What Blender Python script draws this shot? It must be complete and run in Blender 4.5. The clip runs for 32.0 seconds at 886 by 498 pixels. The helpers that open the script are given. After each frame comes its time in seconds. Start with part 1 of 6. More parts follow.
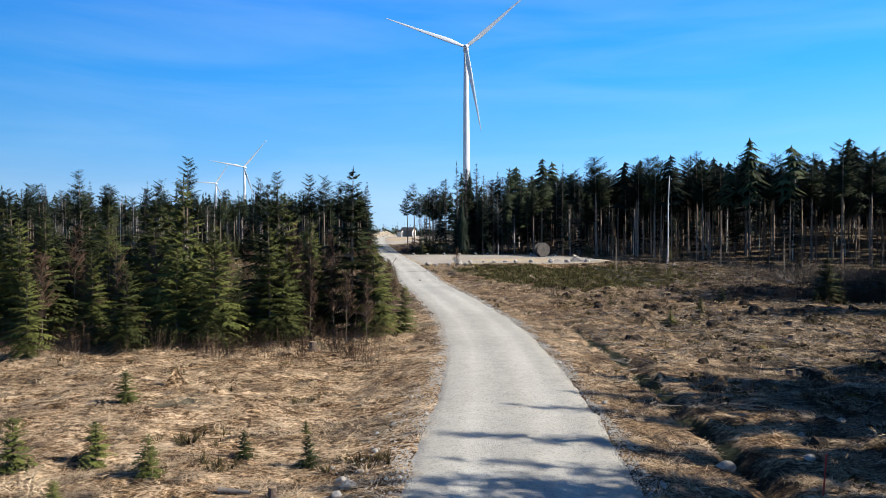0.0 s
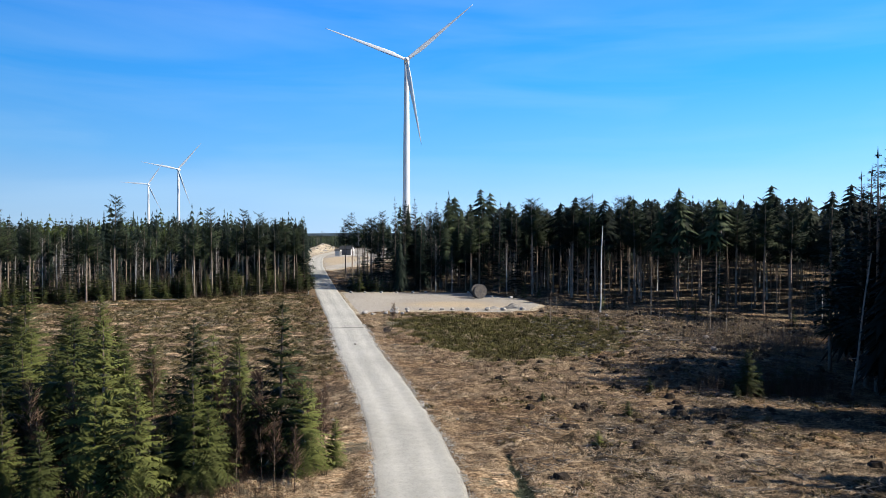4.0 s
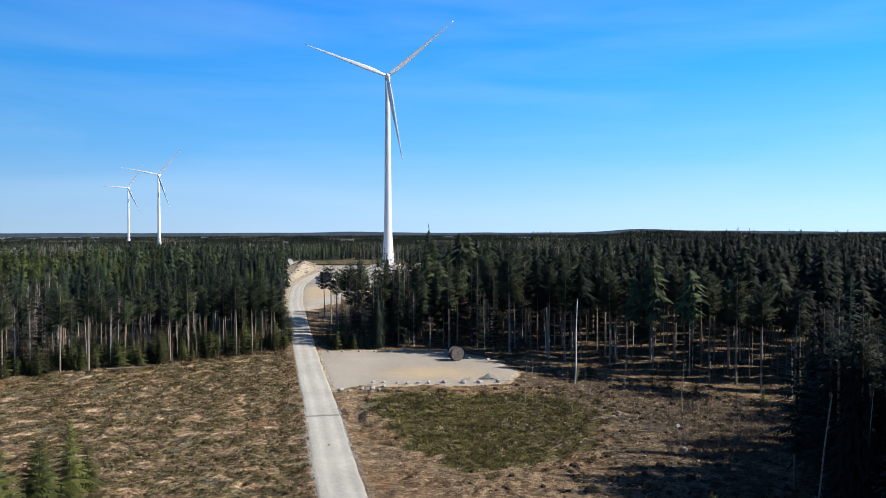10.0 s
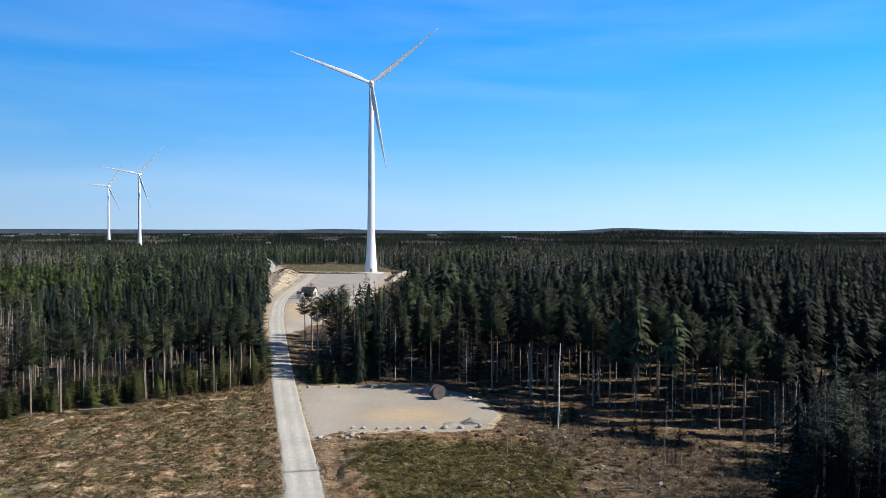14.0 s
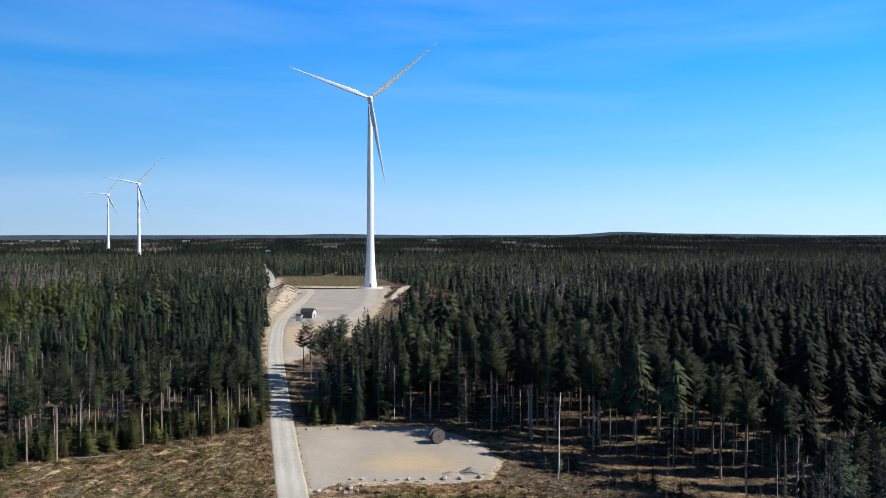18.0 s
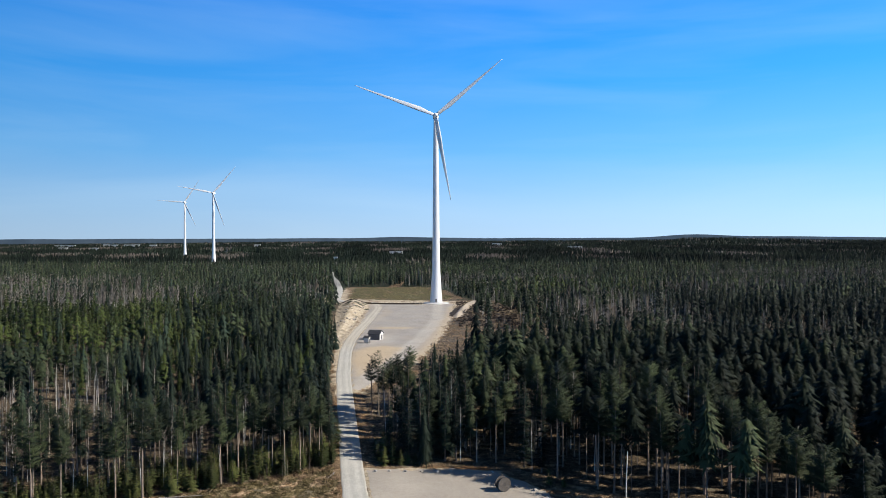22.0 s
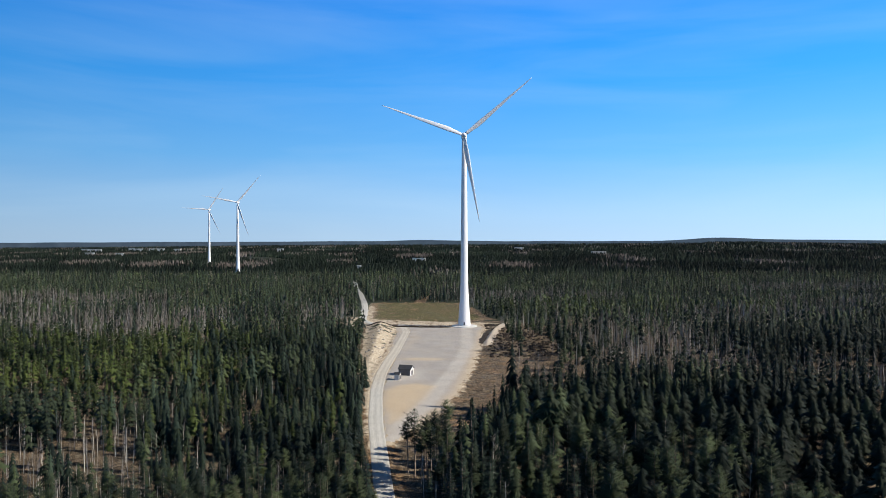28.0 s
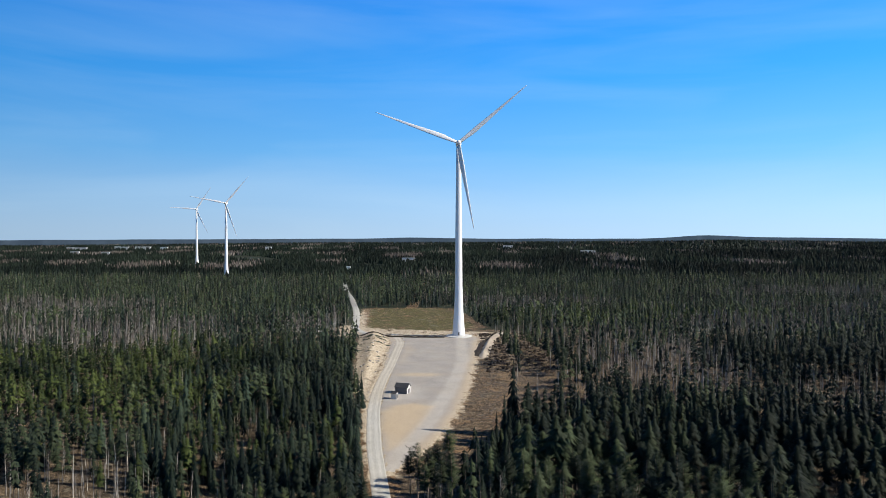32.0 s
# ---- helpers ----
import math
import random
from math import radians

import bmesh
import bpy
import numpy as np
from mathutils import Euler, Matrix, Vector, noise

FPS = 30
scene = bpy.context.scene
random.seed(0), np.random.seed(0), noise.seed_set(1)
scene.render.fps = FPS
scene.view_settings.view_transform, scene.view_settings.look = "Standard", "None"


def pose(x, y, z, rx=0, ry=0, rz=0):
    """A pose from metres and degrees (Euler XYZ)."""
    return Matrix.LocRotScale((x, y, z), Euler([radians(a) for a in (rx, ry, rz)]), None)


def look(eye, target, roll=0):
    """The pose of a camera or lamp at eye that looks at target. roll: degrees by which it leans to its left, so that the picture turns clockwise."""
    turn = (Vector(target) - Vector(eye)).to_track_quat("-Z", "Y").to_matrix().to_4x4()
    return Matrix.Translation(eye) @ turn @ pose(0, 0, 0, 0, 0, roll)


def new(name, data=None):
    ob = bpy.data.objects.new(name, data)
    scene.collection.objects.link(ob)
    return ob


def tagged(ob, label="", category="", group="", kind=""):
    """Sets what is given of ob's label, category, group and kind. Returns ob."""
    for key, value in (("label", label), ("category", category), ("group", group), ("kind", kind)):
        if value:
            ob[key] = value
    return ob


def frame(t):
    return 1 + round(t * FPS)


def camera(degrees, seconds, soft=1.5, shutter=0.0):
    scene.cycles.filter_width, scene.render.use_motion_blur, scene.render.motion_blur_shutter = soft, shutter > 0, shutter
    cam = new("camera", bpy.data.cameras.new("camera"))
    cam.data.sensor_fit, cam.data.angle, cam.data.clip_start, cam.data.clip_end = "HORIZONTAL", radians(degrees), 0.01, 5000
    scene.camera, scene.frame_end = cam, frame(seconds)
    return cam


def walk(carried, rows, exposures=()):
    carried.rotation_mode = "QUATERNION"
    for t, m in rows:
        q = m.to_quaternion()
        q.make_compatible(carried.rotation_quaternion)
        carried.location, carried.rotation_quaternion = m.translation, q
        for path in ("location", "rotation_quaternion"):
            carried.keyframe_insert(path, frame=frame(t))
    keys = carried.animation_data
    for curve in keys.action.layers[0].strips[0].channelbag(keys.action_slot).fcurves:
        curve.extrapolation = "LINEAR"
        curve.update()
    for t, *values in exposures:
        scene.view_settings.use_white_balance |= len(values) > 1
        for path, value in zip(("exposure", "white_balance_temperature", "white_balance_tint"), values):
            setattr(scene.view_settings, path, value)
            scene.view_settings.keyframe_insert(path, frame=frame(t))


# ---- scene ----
cam = camera(64.0, 32.0, soft=0.8)


def view(x, y, z, turn, tilt, lean):
    """A drone's pose: degrees of turn to the right of +y, tilt upwards and lean."""
    return pose(x, y, z, 90 + tilt, 0, -turn) @ pose(0, 0, 0, 0, 0, -lean)


PATH = [
    (0.0, view(-0.45, 0.46, 6.26, -2.14, -1.02, 0.28)),
    (0.5, view(-0.22, 0.82, 7.15, -1.51, -0.87, 0.15)),
    (1.0, view(-0.05, 1.16, 8.12, 1.52, -0.83, -0.07)),
    (1.5, view(0.03, 1.41, 9.18, 2.98, -0.87, 0.46)),
    (2.0, view(0.10, 1.50, 10.36, 3.77, -0.85, 0.24)),
    (2.5, view(0.18, 1.36, 11.55, 3.40, -0.81, 0.12)),
    (3.0, view(0.24, 1.08, 12.74, 2.86, -0.79, 0.04)),
    (3.5, view(0.22, 0.87, 13.91, 2.74, -0.87, -0.06)),
    (5.5, view(-0.38, 0.46, 18.54, 2.71, -1.04, -0.51)),
    (6.0, view(-0.52, 0.43, 19.81, 3.07, -1.09, -0.30)),
    (6.5, view(-0.61, 0.45, 21.16, 3.40, -1.17, -0.29)),
    (7.0, view(-0.49, 0.46, 22.45, 3.31, -1.22, 0.02)),
    (7.5, view(-0.16, 0.46, 23.65, 3.31, -1.22, 0.22)),
    (8.0, view(0.38, 0.46, 24.83, 3.27, -1.22, 0.37)),
    (8.5, view(0.92, 0.47, 25.99, 3.58, -1.25, 0.32)),
    (9.0, view(1.50, 0.41, 27.13, 3.79, -1.19, 0.29)),
    (9.5, view(1.57, 0.41, 28.37, 3.95, -1.22, 0.15)),
    (10.0, view(1.64, 0.50, 29.57, 3.99, -1.22, 0.09)),
    (10.5, view(1.74, 0.67, 30.73, 4.09, -1.22, -0.03)),
    (11.0, view(1.85, 0.95, 31.85, 4.50, -1.28, -0.16)),
    (11.5, view(2.00, 1.26, 32.97, 4.52, -1.28, -0.07)),
    (12.0, view(2.13, 1.62, 34.09, 4.32, -1.38, -0.20)),
    (12.5, view(2.21, 1.94, 35.19, 4.61, -1.50, -0.14)),
    (13.0, view(2.25, 2.24, 36.22, 4.86, -1.53, -0.11)),
    (13.5, view(2.24, 2.57, 37.27, 5.08, -1.49, -0.31)),
    (14.0, view(2.19, 2.82, 38.27, 5.29, -1.49, -0.24)),
    (14.5, view(2.17, 3.07, 39.35, 5.03, -1.51, -0.23)),
    (16.5, view(2.22, 3.69, 43.59, 4.51, -1.35, 0.14)),
    (17.0, view(2.38, 3.77, 44.56, 5.04, -1.33, 0.13)),
    (17.5, view(2.47, 3.88, 45.64, 5.42, -1.27, 0.02)),
    (18.0, view(2.49, 3.97, 46.78, 5.31, -1.23, -0.01)),
    (18.5, view(2.51, 3.96, 47.91, 4.68, -1.24, -0.04)),
    (19.0, view(2.55, 3.78, 49.09, 4.10, -1.24, -0.03)),
    (19.5, view(2.57, 3.41, 50.25, 1.68, -1.11, 0.09)),
    (20.0, view(2.56, 3.00, 51.50, 0.24, -1.10, 0.17)),
    (20.5, view(2.56, 2.61, 52.84, -0.09, -1.06, 0.27)),
    (21.0, view(2.47, 2.34, 54.26, -0.24, -1.08, 0.05)),
    (21.5, view(2.35, 2.22, 55.75, -0.02, -1.11, 0.03)),
    (22.0, view(2.18, 2.28, 57.27, 0.06, -1.11, 0.10)),
    (22.5, view(1.89, 2.56, 58.81, -0.09, -1.08, 0.09)),
    (23.0, view(1.55, 3.00, 60.29, -0.47, -1.02, -0.22)),
    (23.5, view(1.21, 3.59, 61.72, -0.62, -0.99, -0.06)),
    (24.0, view(0.83, 4.30, 63.10, -0.58, -1.09, 0.02)),
    (24.5, view(0.42, 5.11, 64.44, -0.89, -1.18, 0.01)),
    (25.0, view(-0.04, 6.01, 65.74, -1.16, -1.20, -0.19)),
    (25.5, view(-0.52, 6.94, 66.97, -0.64, -1.23, -0.10)),
    (27.5, view(-2.64, 10.72, 71.46, -1.37, -1.13, -0.08)),
    (28.0, view(-3.18, 11.64, 72.53, -1.63, -1.04, 0.09)),
    (28.5, view(-3.72, 12.53, 73.58, -1.61, -1.03, -0.10)),
    (29.0, view(-4.30, 13.40, 74.65, -1.47, -1.03, -0.04)),
    (29.5, view(-4.89, 14.24, 75.70, -1.29, -1.04, -0.04)),
    (30.0, view(-5.45, 15.05, 76.77, -2.05, -1.09, 0.21)),
    (30.5, view(-5.99, 15.86, 77.87, -3.57, -1.08, -0.01)),
    (31.0, view(-6.55, 16.66, 79.03, -3.68, -1.21, 0.02)),
    (31.5, view(-7.17, 17.48, 80.29, -2.49, -1.20, -0.03)),
    (32.0, view(-7.80, 18.33, 81.62, -0.66, -1.35, 0.05)),
]
walk(cam, PATH, exposures=[(0.0, 0.40), (6.0, 0.34), (13.0, 0.30), (20.0, 0.24), (32.0, 0.18)])

# ---- light: a clear spring midday, sun high to the side ----
SUN_EL, SUN_AZ = radians(36), radians(101)      # azimuth clockwise from +y
sky = bpy.data.worlds.new("clear_sky")
sky.use_nodes = True
scene.world = sky
wn, wl = sky.node_tree.nodes, sky.node_tree.links
wn.clear()
w_out, w_bg, w_sky = wn.new("ShaderNodeOutputWorld"), wn.new("ShaderNodeBackground"), wn.new("ShaderNodeTexSky")
w_sky.sky_type, w_sky.sun_disc = "NISHITA", False
w_sky.sun_elevation, w_sky.sun_rotation = SUN_EL, SUN_AZ
w_sky.altitude, w_sky.air_density, w_sky.dust_density, w_sky.ozone_density = 100, 1.0, 0.6, 3.0
# the clear sky's own gradient, from the pale skyline to the deep zenith
w_sep, w_grad, w_gain, w_both = wn.new("ShaderNodeSeparateXYZ"), wn.new("ShaderNodeValToRGB"), wn.new("ShaderNodeMixRGB"), wn.new("ShaderNodeMixRGB")
els = w_grad.color_ramp.elements
while len(els) < 7:
    els.new(0.5)
for e, (at, c) in zip(els, ((0.0, (0.455, 0.68, 0.94)), (0.03, (0.385, 0.65, 0.97)), (0.11, (0.158, 0.51, 1.0)), (0.21, (0.042, 0.38, 1.0)), (0.33, (0.018, 0.28, 0.95)), (0.45, (0.010, 0.085, 0.28)), (1.0, (0.018, 0.034, 0.072)))):
    e.position, e.color = at, (*c, 1)
w_gain.blend_type = "MULTIPLY"
w_gain.inputs["Fac"].default_value = 1.0
w_gain.inputs["Color2"].default_value = (8.6, 8.6, 8.6, 1)
w_both.inputs["Fac"].default_value = 0.93
w_co, w_map, w_noise, w_ramp, w_mix = (wn.new("ShaderNodeTexCoord"), wn.new("ShaderNodeMapping"), wn.new("ShaderNodeTexNoise"),
                                       wn.new("ShaderNodeValToRGB"), wn.new("ShaderNodeMixRGB"))
# thin streaks of high cloud, long across and flat
w_map.inputs["Scale"].default_value = (1.2, 1.2, 9.0)
w_map.inputs["Rotation"].default_value = (radians(4), radians(-3), 0)
w_noise.inputs["Scale"].default_value = 1.6
w_noise.inputs["Detail"].default_value = 5
w_noise.inputs["Roughness"].default_value = 0.5
w_noise.inputs["Distortion"].default_value = 0.5
w_ramp.color_ramp.elements[0].position, w_ramp.color_ramp.elements[1].position = 0.46, 0.8
w_ramp.color_ramp.elements[0].color = (0, 0, 0, 1)
w_ramp.color_ramp.elements[1].color = (0.15, 0.15, 0.15, 1)
w_mix.inputs["Color2"].default_value = (6.0, 7.6, 8.8, 1)
wl.new(w_co.outputs["Generated"], w_map.inputs["Vector"])
wl.new(w_map.outputs["Vector"], w_noise.inputs["Vector"])
wl.new(w_noise.outputs["Fac"], w_ramp.inputs["Fac"])
wl.new(w_co.outputs["Generated"], w_sep.inputs["Vector"])
wl.new(w_sep.outputs["Z"], w_grad.inputs["Fac"])
wl.new(w_grad.outputs["Color"], w_gain.inputs["Color1"])
# the half of the sky towards the sun is the brighter one
w_side, w_gray = wn.new("ShaderNodeMath"), wn.new("ShaderNodeCombineXYZ")
w_side.operation = "MULTIPLY_ADD"
w_side.inputs[1].default_value, w_side.inputs[2].default_value = 4.0, 9.0
wl.new(w_sep.outputs["X"], w_side.inputs[0])
for k in range(3):
    wl.new(w_side.outputs[0], w_gray.inputs[k])
wl.new(w_gray.outputs["Vector"], w_gain.inputs["Color2"])
wl.new(w_sky.outputs["Color"], w_both.inputs["Color1"])
wl.new(w_gain.outputs["Color"], w_both.inputs["Color2"])
wl.new(w_both.outputs["Color"], w_mix.inputs["Color1"])
wl.new(w_ramp.outputs["Color"], w_mix.inputs["Fac"])
wl.new(w_mix.outputs["Color"], w_bg.inputs["Color"])
w_bg.inputs["Strength"].default_value = 0.10
wl.new(w_bg.outputs["Background"], w_out.inputs["Surface"])

sun = new("sun", bpy.data.lights.new("sun", "SUN"))
sun.data.energy, sun.data.angle, sun.data.color = 5.5, radians(0.53), (1.0, 0.91, 0.78)
sun_way = Vector((math.sin(SUN_AZ) * math.cos(SUN_EL), math.cos(SUN_AZ) * math.cos(SUN_EL), math.sin(SUN_EL)))
sun.matrix_world = look(sun_way * 300, (0, 0, 0))


# ---- materials ----
def material(name, rough=0.8, metal=0.0):
    m = bpy.data.materials.new(name)
    m.use_nodes = True
    b = m.node_tree.nodes["Principled BSDF"]
    b.inputs["Roughness"].default_value, b.inputs["Metallic"].default_value = rough, metal
    if rough > 0.75:
        b.inputs["Specular IOR Level"].default_value = 0.2
    return m, m.node_tree.nodes, m.node_tree.links, b


def ramp(nodes, stops):
    r = nodes.new("ShaderNodeValToRGB")
    els = r.color_ramp.elements
    while len(els) < len(stops):
        els.new(0.5)
    for e, (p, c) in zip(els, stops):
        e.position, e.color = p, (*c, 1)
    return r


def noise_of(nodes, links, scale, detail=4, rough=0.55, vec=None):
    n = nodes.new("ShaderNodeTexNoise")
    n.inputs["Scale"].default_value, n.inputs["Detail"].default_value, n.inputs["Roughness"].default_value = scale, detail, rough
    if vec is not None:
        links.new(vec, n.inputs["Vector"])
    return n


def mixed(nodes, links, fac, a, b, how="MIX"):
    m = nodes.new("ShaderNodeMixRGB")
    m.blend_type = how
    for socket, v in (("Fac", fac), ("Color1", a), ("Color2", b)):
        if isinstance(v, (int, float)):
            m.inputs[socket].default_value = v
        elif isinstance(v, tuple):
            m.inputs[socket].default_value = (*v, 1)
        else:
            links.new(v, m.inputs[socket])
    return m.outputs["Color"]


def where(nodes):
    return nodes.new("ShaderNodeNewGeometry").outputs["Position"]


def bumped(nodes, links, b, height, strength, distance):
    n = nodes.new("ShaderNodeBump")
    n.inputs["Strength"].default_value, n.inputs["Distance"].default_value = strength, distance
    links.new(height, n.inputs["Height"])
    links.new(n.outputs["Normal"], b.inputs["Normal"])


def plain(name, stops, scale=4.0, rough=0.8, metal=0.0, bump=0.0, dist=0.02, local=False):
    """A surface whose colour wanders along a ramp at two scales."""
    m, n, l, b = material(name, rough, metal)
    v = n.new("ShaderNodeTexCoord").outputs["Object"] if local else where(n)
    a, f = noise_of(n, l, scale, 5, 0.6, v), noise_of(n, l, scale * 7.3, 3, 0.6, v)
    mx = mixed(n, l, 0.4, a.outputs["Fac"], f.outputs["Fac"])
    r = ramp(n, stops)
    l.new(mx, r.inputs["Fac"])
    l.new(r.outputs["Color"], b.inputs["Base Color"])
    if bump:
        bumped(n, l, b, mx, bump, dist)
    return m


def ground_material():
    m, n, l, b = material("dead_grass_and_heath", 0.95)
    v = where(n)
    big, mid, fine = noise_of(n, l, 0.045, 4, 0.6, v), noise_of(n, l, 0.5, 6, 0.65, v), noise_of(n, l, 6.0, 4, 0.7, v)
    stretch = n.new("ShaderNodeMapping")
    stretch.inputs["Scale"].default_value = (1.0, 2.2, 1.0)
    l.new(v, stretch.inputs["Vector"])
    tuft = noise_of(n, l, 1.7, 6, 0.7, stretch.outputs["Vector"])
    mid2 = mixed(n, l, 0.5, mid.outputs["Fac"], tuft.outputs["Fac"])
    fibre_map = n.new("ShaderNodeMapping")
    fibre_map.inputs["Scale"].default_value = (3.0, 14.0, 6.0)
    fibre_map.inputs["Rotation"].default_value = (0, 0, 0.5)
    l.new(v, fibre_map.inputs["Vector"])
    fibre = noise_of(n, l, 2.2, 3, 0.7, fibre_map.outputs["Vector"])
    fibre.inputs["Distortion"].default_value = 1.5
    mid3 = mixed(n, l, 0.30, mixed(n, l, 0.35, mid2, fibre.outputs["Fac"]), fine.outputs["Fac"])
    grass = ramp(n, [(0.36, (0.045, 0.032, 0.021)), (0.46, (0.105, 0.070, 0.043)), (0.55, (0.22, 0.155, 0.095)), (0.66, (0.50, 0.39, 0.26))])
    straw = ramp(n, [(0.36, (0.038, 0.024, 0.014)), (0.45, (0.15, 0.090, 0.044)), (0.54, (0.46, 0.315, 0.19)), (0.64, (0.82, 0.65, 0.46))])
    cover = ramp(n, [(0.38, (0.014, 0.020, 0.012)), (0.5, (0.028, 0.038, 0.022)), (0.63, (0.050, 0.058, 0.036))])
    heath = ramp(n, [(0.38, (0.018, 0.014, 0.009)), (0.47, (0.062, 0.052, 0.023)), (0.56, (0.135, 0.110, 0.050)), (0.66, (0.40, 0.325, 0.20))])
    green = ramp(n, [(0.38, (0.020, 0.018, 0.009)), (0.47, (0.056, 0.058, 0.018)), (0.56, (0.11, 0.105, 0.034)), (0.66, (0.28, 0.22, 0.12))])
    floor = ramp(n, [(0.38, (0.016, 0.013, 0.009)), (0.47, (0.050, 0.039, 0.026)), (0.56, (0.125, 0.092, 0.060)), (0.66, (0.32, 0.26, 0.19))])
    sand = ramp(n, [(0.35, (0.28, 0.23, 0.16)), (0.5, (0.46, 0.39, 0.29)), (0.65, (0.6, 0.54, 0.44))])
    spread = n.new("ShaderNodeMapRange")
    spread.inputs["From Min"].default_value, spread.inputs["From Max"].default_value = 0.43, 0.57
    spread.inputs["To Min"].default_value, spread.inputs["To Max"].default_value = 0.33, 0.67
    l.new(mid3, spread.inputs["Value"])
    for r in (grass, straw, cover, heath, green, floor, sand):
        l.new(spread.outputs["Result"], r.inputs["Fac"])
    col = grass.outputs["Color"]
    red = mixed(n, l, 1.0, col, (0.93, 0.84, 0.74), "MULTIPLY")
    pick = ramp(n, [(0.45, (0, 0, 0)), (0.6, (1, 1, 1))])
    l.new(big.outputs["Fac"], pick.inputs["Fac"])
    col = mixed(n, l, pick.outputs["Color"], col, red)
    soil = noise_of(n, l, 0.19, 5, 0.7, v)
    dark = ramp(n, [(0.54, (0, 0, 0)), (0.64, (0.75, 0.75, 0.75))])
    l.new(soil.outputs["Fac"], dark.inputs["Fac"])
    col = mixed(n, l, dark.outputs["Color"], col, floor.outputs["Color"])
    patch = noise_of(n, l, 0.13, 5, 0.68, v)
    wider = n.new("ShaderNodeMapRange")
    wider.inputs["From Min"].default_value, wider.inputs["From Max"].default_value = 0.36, 0.64
    l.new(patch.outputs["Fac"], wider.inputs["Value"])
    mask = wider.outputs["Result"]
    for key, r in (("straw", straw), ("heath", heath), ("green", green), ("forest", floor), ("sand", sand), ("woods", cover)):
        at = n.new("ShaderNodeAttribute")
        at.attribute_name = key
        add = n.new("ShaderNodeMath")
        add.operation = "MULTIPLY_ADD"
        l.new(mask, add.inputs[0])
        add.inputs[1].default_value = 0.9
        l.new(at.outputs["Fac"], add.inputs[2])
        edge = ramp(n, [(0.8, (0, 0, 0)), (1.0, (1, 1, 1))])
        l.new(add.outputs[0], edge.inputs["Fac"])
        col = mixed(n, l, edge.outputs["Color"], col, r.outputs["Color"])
    # shade between the tussocks painted in as dark hollows, and bleached straw on their crowns
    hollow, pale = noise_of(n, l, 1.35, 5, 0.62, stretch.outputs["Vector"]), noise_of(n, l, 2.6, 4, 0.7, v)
    hollow_shade = ramp(n, [(0.37, (0.30, 0.27, 0.25)), (0.45, (0.84, 0.82, 0.79)), (0.52, (1.06, 1.05, 1.03)), (0.64, (1.38, 1.36, 1.30))])
    l.new(mixed(n, l, 0.35, hollow.outputs["Fac"], pale.outputs["Fac"]), hollow_shade.inputs["Fac"])
    col = mixed(n, l, 1.0, col, hollow_shade.outputs["Color"], "MULTIPLY")
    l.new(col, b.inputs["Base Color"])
    bumped(n, l, b, mixed(n, l, 0.5, mid3, hollow.outputs["Fac"]), 1.0, 0.45)
    return m


def gravel_material(name, dark, light, sandy, track=False):
    m, n, l, b = material(name, 0.92)
    v = where(n)
    big, mid, fine = noise_of(n, l, 0.10, 4, 0.55, v), noise_of(n, l, 1.3, 5, 0.65, v), noise_of(n, l, 22.0, 3, 0.75, v)
    mx = mixed(n, l, 0.45, mixed(n, l, 0.5, big.outputs["Fac"], mid.outputs["Fac"]), fine.outputs["Fac"])
    r = ramp(n, [(0.3, dark), (0.52, tuple((a + c) / 2 for a, c in zip(dark, light))), (0.72, light)])
    l.new(mx, r.inputs["Fac"])
    col = r.outputs["Color"]
    at = n.new("ShaderNodeAttribute")
    at.attribute_name = "sand"
    s = ramp(n, [(0.3, tuple(0.72 * c for c in sandy)), (0.7, sandy)])
    l.new(mx, s.inputs["Fac"])
    col = mixed(n, l, at.outputs["Fac"], col, s.outputs["Color"])
    wt = n.new("ShaderNodeAttribute")
    wt.attribute_name = "worn"
    col = mixed(n, l, wt.outputs["Fac"], col, mixed(n, l, 1.0, col, (1.30, 1.30, 1.29), "MULTIPLY"))
    # one narrow band across the road has its gravel colour halved
    band = n.new("ShaderNodeAttribute")
    band.attribute_name = "dark_band"
    col = mixed(n, l, band.outputs["Fac"], col, mixed(n, l, 1.0, col, (0.5, 0.5, 0.5), "MULTIPLY"))
    speck = noise_of(n, l, 9.0, 2, 0.8, v)
    dots = ramp(n, [(0.36, (0.55, 0.55, 0.55)), (0.46, (1, 1, 1)), (0.62, (1.0, 1.0, 1.0)), (0.70, (1.2, 1.2, 1.2))])
    l.new(speck.outputs["Fac"], dots.inputs["Fac"])
    col = mixed(n, l, 0.6, col, mixed(n, l, 1.0, col, dots.outputs["Color"], "MULTIPLY"))
    l.new(col, b.inputs["Base Color"])
    bumped(n, l, b, fine.outputs["Fac"], 0.8, 0.04)
    return m


